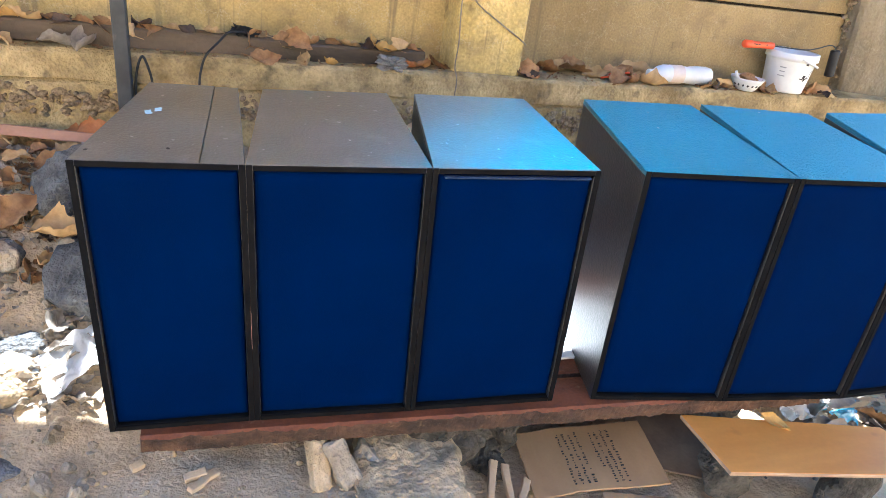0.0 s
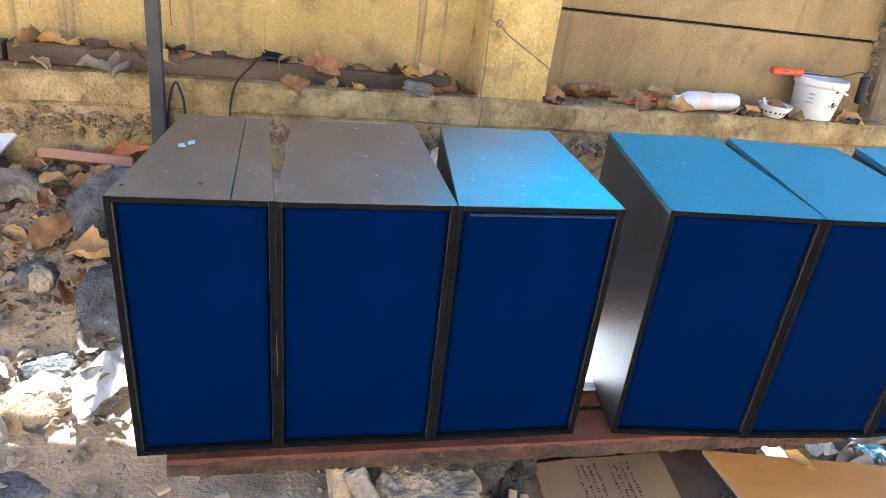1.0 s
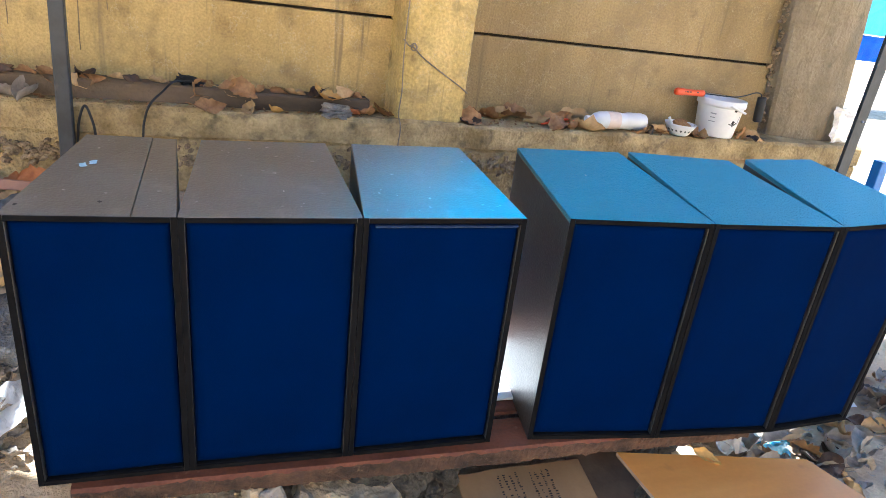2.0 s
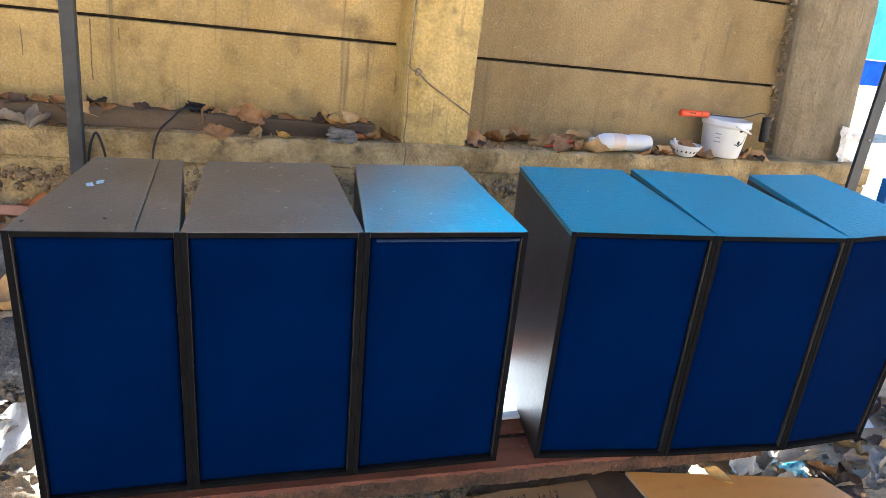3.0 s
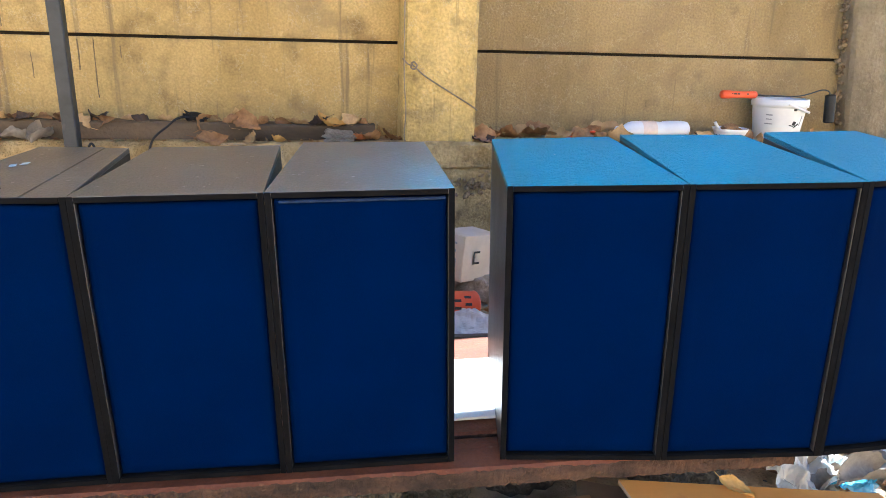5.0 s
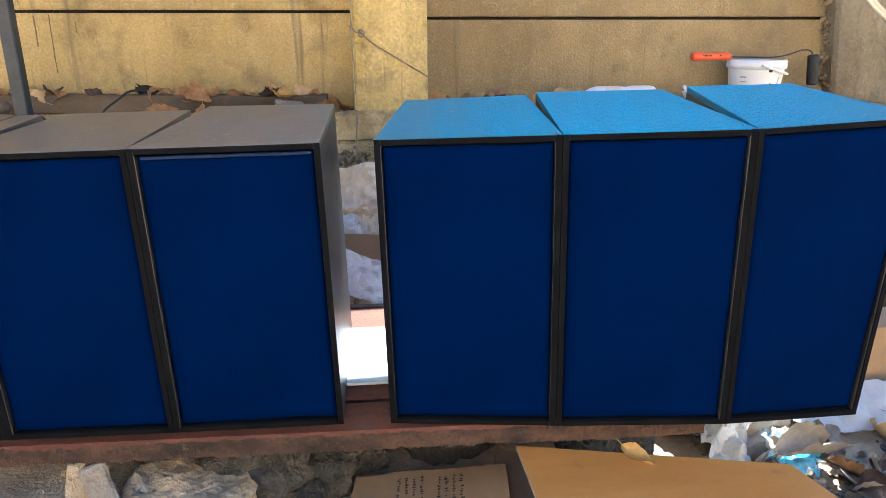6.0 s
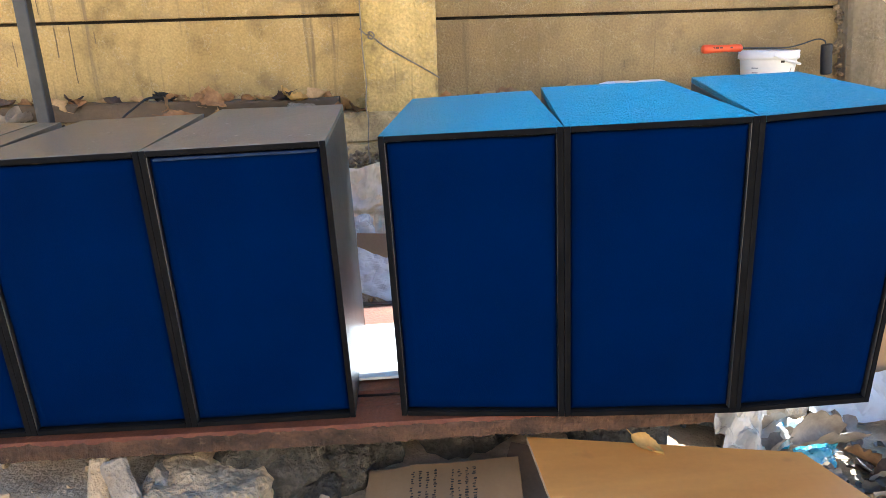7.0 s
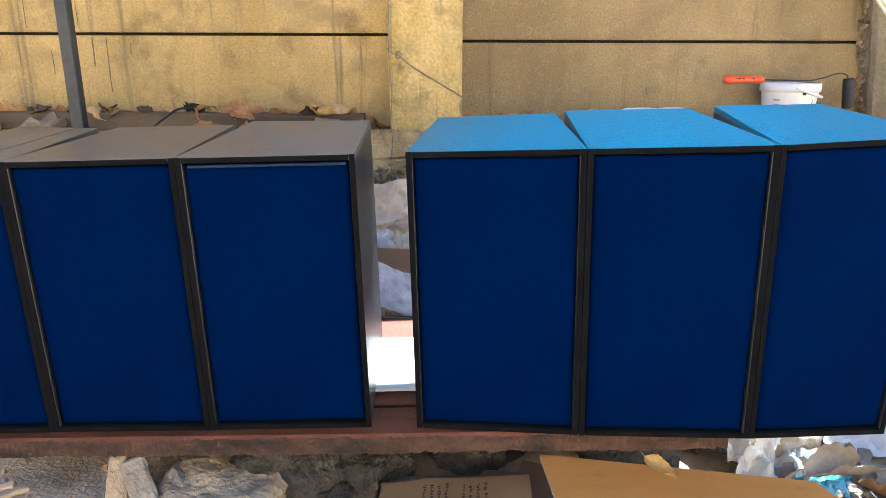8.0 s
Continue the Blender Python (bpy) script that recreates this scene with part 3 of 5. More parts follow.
def film(name, colour, clear):
    """Thin crumpled plastic film: part see-through, part milky, with gloss."""
    m = bpy.data.materials.new(name)
    m.use_nodes = True
    n, l = m.node_tree.nodes, m.node_tree.links
    b = n["Principled BSDF"]
    tc = n.new("ShaderNodeTexCoord")
    no = n.new("ShaderNodeTexNoise")
    no.inputs["Scale"].default_value, no.inputs["Detail"].default_value = 22, 5
    l.new(tc.outputs["Object"], no.inputs[0])
    r = n.new("ShaderNodeMapRange")
    r.inputs[3].default_value, r.inputs[4].default_value = clear - 0.25, clear + 0.25
    l.new(no.outputs[0], r.inputs[0])
    inv = n.new("ShaderNodeMath")
    inv.operation = "SUBTRACT"
    inv.inputs[0].default_value = 1
    l.new(r.outputs[0], inv.inputs[1])
    l.new(inv.outputs[0], b.inputs["Alpha"])
    b.inputs["Base Color"].default_value = (*colour, 1)
    b.inputs["Roughness"].default_value = 0.25
    bp = n.new("ShaderNodeBump")
    bp.inputs["Strength"].default_value, bp.inputs["Distance"].default_value = 0.6, 0.006
    l.new(no.outputs[0], bp.inputs["Height"])
    l.new(bp.outputs[0], b.inputs["Normal"])
    return m


CLEAR_FILM = film("milky plastic film", (0.90, 0.68, 0.44), 0.06)
BUBBLE_FILM = film("bubble wrap film", (0.86, 0.81, 0.74), 0.20)
BLUE_FILM = film("blue plastic film", (0.12, 0.50, 0.72), 0.25)


# ---- makers of loose things ----
def rock_mesh(seed, rough=0.22, sub=4, square=0.0):
    """A broken stone: a ball cut by random planes, then weathered."""
    r = random.Random(seed * 13 + 1)
    planes = []
    for i in range(9 + int(6 * square)):
        n = Vector((r.gauss(0, 1), r.gauss(0, 1), r.gauss(0, 1))).normalized()
        planes.append((n, r.uniform(0.62, 0.95)))
    if square > 0.4:
        for a in range(3):
            for sgn in (-1, 1):
                n = Vector((0, 0, 0))
                n[a] = sgn
                planes.append(((n + Vector((r.uniform(-0.15, 0.15), r.uniform(-0.15, 0.15), r.uniform(-0.15, 0.15)))).normalized(), r.uniform(0.66, 0.78)))
    b = bmesh.new()
    bmesh.ops.create_icosphere(b, subdivisions=sub, radius=1)
    for v in b.verts:
        d = v.co.normalized()
        k = 1.12
        for n, h in planes:
            c = d.dot(n)
            if c > 0.05:
                k = min(k, h / c)
        k += rough * (0.55 * noise.noise(d * 1.6 + Vector((seed * 7.1, 0, 0))) + 0.4 * noise.noise(d * 3.7 + Vector((0, seed * 3.3, 0))) + 0.25 * noise.noise(d * 9 + Vector((0, 0, seed))))
        v.co = d * k * 1.08
    return b


def rock(at, size, mat, label, seed, turn=(0, 0, 0), rough=0.22, name="stone", category="stone", square=0.25, group=""):
    b = rock_mesh(seed, rough, 4, square)
    for v in b.verts:
        v.co = Vector((v.co.x * size[0], v.co.y * size[1], v.co.z * size[2]))
    return solid(name, b, mat, label, category, group, m=pose(*at, *turn), smooth=True)


def leaf_mesh(seed, length=0.1, width=0.06, curl=1.0):
    """A dry leaf: torn pointed oval, bent along its length, cupped and crinkled, with a midrib and a stalk."""
    r = random.Random(seed)
    b = bmesh.new()
    nl, nw = 16, 8
    bend = r.uniform(0.5, 2.3) * curl * r.choice((-0.6, 1, 1))
    cup, twist = r.uniform(0.5, 2.0) * curl, r.uniform(-1.0, 1.0) * curl
    lean = r.uniform(-0.3, 0.3)
    rows = []
    for i in range(nl + 1):
        t = i / nl
        base = math.sin(math.pi * t ** 0.85) ** 0.75 * (1 - 0.35 * t)
        row = []
        for j in range(nw + 1):
            s = j / nw * 2 - 1
            torn = 1 + (0.30 * noise.noise((t * 9 + seed * 1.3, 4.0 if s > 0 else 9.0, 0)) + 0.16 * noise.noise((t * 27, seed, 4.0 if s > 0 else 9.0))) * abs(s) ** 2
            w = width * 0.62 * base * torn
            a = s * cup * 0.8
            y = w * math.sin(a) / (cup * 0.8) + lean * length * 0.2 * (t - 0.5) ** 2
            h = w * (1 - math.cos(a)) / (cup * 0.8) + abs(s) * w * 0.18
            h += (0.010 * noise.noise((t * 4 + seed, s * 1.7, 1.0)) + 0.006 * noise.noise((t * 11, s * 4 + seed, 5.0))) * (0.4 + abs(s)) * curl
            q = twist * (t - 0.5)
            y, h = y * math.cos(q) - h * math.sin(q), y * math.sin(q) + h * math.cos(q)
            g = bend * (t - 0.5)
            x = length * math.sin(g) / bend - h * math.sin(g)
            z = length * (1 - math.cos(g)) / bend + h * math.cos(g)
            row.append(b.verts.new((x, y, z)))
        rows.append(row)
    for p, q in zip(rows, rows[1:]):
        for j in range(nw):
            b.faces.new((p[j], p[j + 1], q[j + 1], q[j]))
    mid = rows[0][nw // 2].co
    tip = Vector((mid.x - length * 0.25, mid.y + 0.006, mid.z + 0.006))
    b.faces.new([b.verts.new(mid + Vector((0, 0.0014, 0))), b.verts.new(mid - Vector((0, 0.0014, 0))), b.verts.new(tip - Vector((0, 0.0008, 0))), b.verts.new(tip + Vector((0, 0.0008, 0)))])
    low = min(x.co.z for x in b.verts)
    for x in b.verts:
        x.co.z -= low
    return b


LEAF_MESHES = []
for k, mt in enumerate(LEAVES):
    LEAF_MESHES.append([mesh_of("dry_leaf", leaf_mesh(11 * k + s, 0.10, (0.050, 0.072, 0.060, 0.080, 0.044)[s], 0.75 + 0.15 * (s % 4)), mt, True) for s in range(5)])
LEAF_LABELS = ("curled brown dry leaf", "pale tan curled dry leaf", "dark rotting leaf", "greyish dry leaf", "yellow fallen leaf", "orange-brown dry leaf")


def leaf(at, size, kind, turn, place, variant):
    ob = new("dry_leaf", LEAF_MESHES[kind][variant % 5])
    ob.matrix_basis = pose(*at, *turn) @ Matrix.Scale(size / 0.10, 4)
    tagged(ob, LEAF_LABELS[kind] + " lying on the " + place, "leaf", "dry leaves on the " + place)
    return ob


def sheet(w, h, amp, seed, nx=36, ny=30, freq=6.0, thick=0.0, ragged=0.0, sharp=True):
    """A crumpled sheet in its own plane."""
    b = bmesh.new()

    def pt(i, j):
        u, v = i / nx - 0.5, j / ny - 0.5
        x, y = u * w, v * h
        if ragged:
            k = 1 + ragged * noise.noise((u * 4 + seed, v * 4, 7))
            x, y = x * k, y * k
        p = Vector((x * freq, y * freq, seed * 3.7))
        n = noise.noise(p) + 0.5 * noise.noise(p * 2.3)
        if sharp:
            n = abs(n) * 1.2 + 0.35 * abs(noise.noise(p * 4.1)) - 0.3
        return Vector((x, y, n * amp))
    top = [[b.verts.new(pt(i, j)) for i in range(nx + 1)] for j in range(ny + 1)]
    for j in range(ny):
        for i in range(nx):
            b.faces.new((top[j][i], top[j][i + 1], top[j + 1][i + 1], top[j + 1][i]))
    if thick:
        bmesh.ops.solidify(b, geom=b.faces[:], thickness=thick)
    return b


# ---- things on the ledge ----
def beam_warp(c):
    n = noise.noise((c.x * 4, c.y * 20, c.z * 20)) * 0.004
    return (c.x, c.y + n, c.z + n - 0.012 * step(-0.8, 0.6, c.x))


def long_bar(x0, x1, y0, y1, z0, z1, n, warp, bev=0.006):
    b = bmesh.new()
    sect = [(y0, z0 + bev), (y0, z1 - bev), (y0 + bev, z1), (y1 - bev, z1), (y1, z1 - bev), (y1, z0 + bev), (y1 - bev, z0), (y0 + bev, z0)]
    rings = [[b.verts.new(warp(Vector((x0 + (x1 - x0) * i / n, y, z)))) for y, z in sect] for i in range(n + 1)]
    for p, q in zip(rings, rings[1:]):
        for k in range(8):
            b.faces.new((p[k], q[k], q[(k + 1) % 8], p[(k + 1) % 8]))
    b.faces.new(rings[0])
    b.faces.new(rings[-1])
    bmesh.ops.recalc_face_normals(b, faces=b.faces[:])
    return b


solid("timber_beam", long_bar(-0.84, 0.60, 2.470, 2.560, 0.838, 0.902, 60, beam_warp), TIMBER, "dark weathered timber beam lying on the concrete ledge", "beam")
solid("timber_beam", long_bar(-2.2, -0.86, 2.480, 2.560, 0.838, 0.895, 40, beam_warp), TIMBER, "dark weathered timber beam lying on the concrete ledge", "beam")

rnd = random.Random(21)
BEAM_LEAVES = ((-0.515, 0.08, 0), (-0.47, 0.07, 0), (-0.418, 0.09, 1), (-0.36, 0.07, 2), (-0.325, 0.09, 0), (-0.255, 0.07, 1), (-0.20, 0.08, 2), (-0.13, 0.06, 1), (0.005, 0.08, 0), (0.04, 0.07, 1), (0.085, 0.08, 0), (0.122, 0.10, 1), (0.15, 0.09, 0),
               (0.197, 0.06, 0), (0.28, 0.07, 0), (0.32, 0.08, 1), (0.397, 0.08, 2), (0.43, 0.11, 4), (0.51, 0.09, 1), (0.545, 0.07, 0), (-0.60, 0.09, 0), (-0.68, 0.10, 1), (-0.73, 0.07, 4), (-0.78, 0.09, 0), (-0.58, 0.08, 2))
for i, (x, s, k) in enumerate(BEAM_LEAVES):
    up = rnd.random() < 0.75
    leaf((x, 2.500 + rnd.uniform(-0.025, 0.02), 0.899 - 0.012 * step(-0.8, 0.6, x)), s * 1.2, k, (rnd.uniform(45, 85) if up else rnd.uniform(-15, 15), rnd.uniform(-45, 25), rnd.uniform(-50, 50) + (180 if rnd.random() < 0.5 else 0)), "timber beam", i)
LEDGE_LEAVES = ((-0.60, 2.44, 0.09, 3), (-0.52, 2.43, 0.10, 3), (-0.75, 2.44, 0.09, 1), (0.032, 2.42, 0.11, 0), (0.17, 2.42, 0.08, 1), (0.25, 2.43, 0.06, 4), (0.577, 2.47, 0.10, 0), (0.62, 2.53, 0.12, 1), (0.66, 2.50, 0.10, 0), (0.53, 2.45, 0.07, 5),
                (0.998, 2.44, 0.08, 2), (1.03, 2.50, 0.09, 0), (1.11, 2.54, 0.12, 0), (1.18, 2.56, 0.13, 1), (1.26, 2.55, 0.13, 0), (1.32, 2.50, 0.10, 1), (1.44, 2.52, 0.12, 0), (1.50, 2.54, 0.14, 1), (1.47, 2.44, 0.10, 0), (1.525, 2.43, 0.12, 1), (1.40, 2.44, 0.09, 0),
                (1.80, 2.43, 0.09, 0), (1.88, 2.44, 0.10, 1), (1.91, 2.45, 0.09, 0), (2.09, 2.43, 0.10, 0), (2.13, 2.42, 0.09, 1), (2.37, 2.46, 0.10, 0), (2.42, 2.45, 0.11, 1), (2.46, 2.50, 0.09, 0), (1.86, 2.43, 0.08, 2), (1.01, 2.46, 0.09, 0), (2.40, 2.42, 0.05, 2))
for i, (x, y, s, k) in enumerate(LEDGE_LEAVES):
    leaf((x, y, 0.838), s * (1.3 if 0.9 < x < 1.6 else 1.1), k, (rnd.uniform(0, 60), rnd.uniform(-20, 15), rnd.uniform(0, 360)), "ledge", i + 2)

# crumpled foil over the ledge's edge, torn black plastic, tangle of red string
solid("foil_lump", rock_mesh(5, 0.7, 4), FOIL, "crumpled lump of grey foil on the concrete ledge", "foil", m=pose(0.475, 2.43, 0.852, 10, 5, 0) @ Matrix.Diagonal((0.052, 0.035, 0.022, 1)))
solid("plastic_scrap", sheet(0.08, 0.035, 0.02, 4, 16, 10, 26, 0.001, 0.5), RUBBER, "torn scrap of black plastic on the timber beam", "scrap", m=pose(-0.035, 2.49, 0.912, 50, 10, -10))
solid("string_tangle", tube([(1.33, 2.47, 0.842), (1.37, 2.44, 0.86), (1.41, 2.47, 0.868), (1.38, 2.50, 0.85), (1.43, 2.45, 0.872), (1.46, 2.49, 0.858), (1.40, 2.43, 0.846), (1.47, 2.45, 0.866)], 0.0045), ORANGE, "tangle of orange-red plastic string among leaves", "string", smooth=True)

# bottle lying on the ledge
bottle = thing("plastic_bottle", "white plastic bottle lying on the concrete ledge", "bottle", (1.555, 2.462, 0.876), (0, 90, 3))
part("body", lathe([(0, 0), (0.014, 0), (0.017, 0.004), (0.030, 0.022), (0.0365, 0.045), (0.037, 0.10), (0.034, 0.155), (0.033, 0.165), (0.035, 0.175), (0.0375, 0.19), (0.0375, 0.255), (0.033, 0.275), (0.022, 0.284), (0, 0.284)]), WHITE_PLASTIC, bottle, smooth=True)
part("cap", lathe([(0, -0.024), (0.015, -0.024), (0.0165, -0.022), (0.0165, -0.001), (0, -0.001)], 20), WHITE_PLASTIC, bottle, "white screw cap")
part("label_band", lathe([(0.0373, 0.075), (0.0378, 0.076), (0.0376, 0.135), (0.0362, 0.136)]), material("faded peach print", (0.72, 0.58, 0.46), (0.78, 0.66, 0.55), 10, 0.5, 0.0), bottle, "faded peach label band")

# small bowl with a spoon and a brown crust
bowl = thing("bowl", "small white patterned bowl with a spoon, on the ledge", "bowl", (2.005, 2.445, 0.838))
part("body", lathe([(0, 0.003), (0.034, 0.003), (0.036, 0.0), (0.040, 0.002), (0.052, 0.018), (0.066, 0.044), (0.070, 0.052), (0.067, 0.052), (0.050, 0.022), (0.036, 0.009), (0, 0.008)]), WHITE_PLASTIC, bowl, smooth=True)
for i in range(18):
    a = i * 2 * math.pi / 18
    part("pattern_mark", block(-0.004, -0.0006, -0.005, 0.004, 0.0006, 0.005, 0.0005), INK, bowl).matrix_basis = pose(0.0555 * math.cos(a), 0.0555 * math.sin(a), 0.024, 0, 0, math.degrees(a) + 90) @ pose(0, 0, 0, 32, 20 * (-1) ** i)
part("spoon", tube([(-0.075, -0.01, 0.075), (-0.062, -0.005, 0.060), (-0.03, 0.0, 0.028)], 0.006), WHITE_PLASTIC, bowl, "white plastic spoon", smooth=True)
part("crust", rock_mesh(8, 0.4, 3), LEAVES[0], bowl, "brown leaf litter in the bowl").matrix_basis = pose(0.012, 0.015, 0.045) @ Matrix.Diagonal((0.045, 0.035, 0.022, 1))

# bucket
bucket = thing("paint_bucket", "white plastic paint bucket with rim and handle, on the ledge", "bucket", (2.243, 2.498, 0.838))
part("body", lathe([(0, 0.002), (0.080, 0.002), (0.083, 0.0), (0.085, 0.004), (0.1015, 0.140), (0.1015, 0.165), (0.098, 0.165), (0.082, 0.010), (0, 0.008)], 48), WHITE_PLASTIC, bucket, smooth=True)
part("rim", lathe([(0.1017, 0.134), (0.108, 0.136), (0.109, 0.150), (0.107, 0.153), (0.108, 0.163), (0.106, 0.167), (0.099, 0.167)], 48), WHITE_PLASTIC, bucket, "thick white rolled rim", smooth=True)
hp = [(0.111 * math.cos(a), 0.111 * math.sin(a), 0.150 - 0.035 * math.sin((a + 1.9) / 2.9 * math.pi)) for a in [-1.9 + 2.9 * i / 10 for i in range(11)]]
part("handle", tube(hp, 0.005), WHITE_PLASTIC, bucket, "white plastic carrying handle", smooth=True)
part("contents", lathe([(0, 0.120), (0.097, 0.121)], 40), material("dried pale paint", (0.55, 0.53, 0.50), (0.68, 0.66, 0.62), 12, 0.6, 0.4), bucket, "dried paint inside")


def on_bucket(ang, z, w, h, name, mat, parent, turn=0):
    r = 0.0845 + (0.1015 - 0.085) * (z - 0.004) / 0.136 + 0.0008
    ob = part(name, block(-w / 2, -0.0007, -h / 2, w / 2, 0.0007, h / 2, 0.0004), mat, parent)
    ob.matrix_basis = pose(r * math.sin(ang), -r * math.cos(ang), z, 0, 0, math.degrees(ang)) @ pose(0, 0, 0, 6.9, turn, 0)


on_bucket(0.10, 0.075, 0.014, 0.016, "printed_mark", INK, bucket, 20)
on_bucket(0.22, 0.066, 0.030, 0.006, "printed_mark", INK, bucket, -32)
on_bucket(-0.02, 0.066, 0.020, 0.004, "printed_mark", INK, bucket, 10)
on_bucket(0.45, 0.085, 0.004, 0.040, "printed_mark", SCUFF, bucket, 8)
on_bucket(-0.95, 0.105, 0.026, 0.005, "printed_mark", SCUFF, bucket)
on_bucket(-0.95, 0.088, 0.022, 0.004, "printed_mark", SCUFF, bucket)
on_bucket(-0.95, 0.070, 0.030, 0.004, "printed_mark", SCUFF, bucket)
on_bucket(0.02, 0.128, 0.014, 0.008, "printed_mark", INK, bucket)

# paint roller across the bucket's rim
roller = thing("paint_roller", "orange-handled paint roller with a black sleeve across the bucket", "paint roller", (2.06, 2.505, 1.016))
b = lathe([(0, -0.078), (0.013, -0.078), (0.0165, -0.072), (0.0165, -0.045), (0.0145, -0.03), (0.0135, 0.02), (0.0150, 0.060), (0.0140, 0.072), (0.008, 0.078), (0, 0.078)], 20)
bmesh.ops.transform(b, matrix=pose(0, 0, 0, 0, 90, 0), verts=b.verts[:])
part("handle", b, ORANGE, roller, smooth=True)
part("wire_frame", tube([(0.07, 0, 0), (0.14, 0, -0.002), (0.25, 0, -0.004), (0.31, 0.002, 0.005), (0.37, 0.004, 0.022), (0.405, 0.006, 0.018), (0.416, 0.007, -0.005), (0.417, 0.007, -0.1)], 0.0028), STEEL_DARK, roller, "bent wire frame", smooth=True)
b = lathe([(0, -0.110), (0.017, -0.110), (0.0205, -0.106), (0.0205, 0.0), (0.017, 0.004), (0, 0.004)], 20)
part("sleeve", b, RUBBER, roller, "black roller sleeve").matrix_basis = pose(0.420, 0.007, 0.0, 0, -6, 0)
for i, (x, w) in enumerate(((-0.040, 0.010), (-0.026, 0.013), (-0.010, 0.011), (0.030, 0.008))):
    part("printed_mark", block(x - w / 2, -0.0152, 0.001, x + w / 2, -0.0138, 0.006, 0.0003), INK, roller)

# ---- poles, wires ----
solid("steel_pole", long_bar(0.45, 2.60, -0.0215, 0.0215, -0.0215, 0.0215, 30, lambda c: (-0.398 + c.y, 2.365 + c.z, c.x), 0.004), STEEL_DARK, "upright dark grey square steel pole behind the cabinets", "pole")
solid("steel_pole", long_bar(0.93, 2.66, -0.016, 0.016, -0.012, 0.012, 20, lambda c: (1.868 + c.y, 1.225 + c.z, c.x), 0.002), STEEL_DARK, "slim dark steel pole hanging from the roof above the cabinets", "pole")
pole = thing("steel_pole", "dark angle-steel pole beside the concrete post", "pole", (2.766, 2.20, 0))
part("flange", long_bar(-0.02, 2.62, -0.030, 0.030, 0, 0.005, 30, lambda c: (c.y, c.z, c.x), 0.001), STEEL_DARK, pole)
part("flange", long_bar(-0.02, 2.62, 0, 0.055, 0, 0.005, 30, lambda c: (0.025 + c.z, 0.0055 + c.y, c.x), 0.001), STEEL_DARK, pole)
for z in (1.00, 1.30):
    part("bolt", lathe([(0, -0.003), (0.005, -0.003), (0.005, 0.003), (0, 0.003)], 8), SCUFF, pole).matrix_basis = pose(0.005, -0.003, z, 90)
socket = thing("socket_box", "cream plastic socket box with a twin cable, on the steel pole", "socket", (1.858, 1.2008, 1.147))
socket.scale = (0.62, 0.62, 0.62)
part("housing", block(-0.020, -0.018, -0.03, 0.028, 0.017, 0.055, 0.006, seg=3), CREAM_CABLE, socket)
part("plug", block(-0.052, -0.014, -0.046, 0.018, 0.012, -0.014, 0.005, seg=2), CREAM_CABLE, socket)
part("cable", tube([(-0.05, -0.004, -0.036), (-0.11, -0.004, -0.036), (-0.18, 0, -0.015), (-0.25, 0.01, 0.045), (-0.31, 0.02, 0.12), (-0.40, 0.05, 0.30), (-0.55, 0.1, 0.7), (-0.62, 0.12, 2.36)], 0.006), CREAM_CABLE, socket, "drooping cream twin cable", smooth=True)
part("cable", tube([(-0.05, -0.004, -0.026), (-0.11, -0.004, -0.024), (-0.18, 0, -0.002), (-0.245, 0.01, 0.055), (-0.30, 0.02, 0.13), (-0.39, 0.05, 0.31), (-0.54, 0.1, 0.7), (-0.61, 0.12, 2.36)], 0.006), CREAM_CABLE, socket, "drooping cream twin cable", smooth=True)
solid("blue_post", long_bar(-0.02, 0.82, -0.025, 0.025, -0.025, 0.025, 12, lambda c: (3.02 + c.y - 0.05 * (c.x - 0.7), 2.22 + c.z, c.x), 0.004), BLUE_STEEL, "blue painted steel post beyond the cabinets", "post")
# wire round the wall post and a thin grey cable down its edge
solid("tie_wire", tube([(0.693, 2.428, 1.128), (0.715, 2.429, 1.108), (0.732, 2.424, 1.104), (0.78, 2.429, 1.065), (0.87, 2.430, 1.012), (0.945, 2.430, 0.968), (0.972, 2.44, 0.950)], 0.0028), WIRE, "thin rusty wire tied diagonally round the concrete post", "wire", smooth=True)
solid("wire_knot", tube([(0.722, 2.424, 1.112), (0.733, 2.420, 1.117), (0.744, 2.422, 1.105), (0.735, 2.420, 1.093), (0.723, 2.423, 1.098), (0.728, 2.42, 1.112)], 0.003), WIRE, "knotted loop of rusty wire on the post", "wire", smooth=True)
solid("thin_cable", tube([(0.703, 2.428, 1.92), (0.701, 2.427, 1.5), (0.699, 2.427, 1.1), (0.706, 2.425, 0.95), (0.700, 2.416, 0.86), (0.707, 2.395, 0.81), (0.701, 2.388, 0.70), (0.712, 2.385, 0.55), (0.705, 2.38, 0.38)], 0.0025), WIRE, "thin grey cable hanging down the edge of the post", "cable", smooth=True)
solid("black_cable", tube([(-0.374, 2.385, 0.60), (-0.369, 2.375, 0.73), (-0.358, 2.365, 0.80), (-0.341, 2.360, 0.838), (-0.326, 2.365, 0.80), (-0.317, 2.372, 0.741), (-0.312, 2.38, 0.58)], 0.004), RUBBER, "black cable loop standing before the footing", "cable", smooth=True)
solid("black_cable", tube([(-0.180, 2.39, 0.55), (-0.177, 2.385, 0.736), (-0.170, 2.385, 0.80), (-0.152, 2.385, 0.85), (-0.115, 2.42, 0.885), (-0.08, 2.462, 0.912), (-0.03, 2.48, 0.912), (0.02, 2.50, 0.905)], 0.004), RUBBER, "black cable hanging over the ledge", "cable", smooth=True)

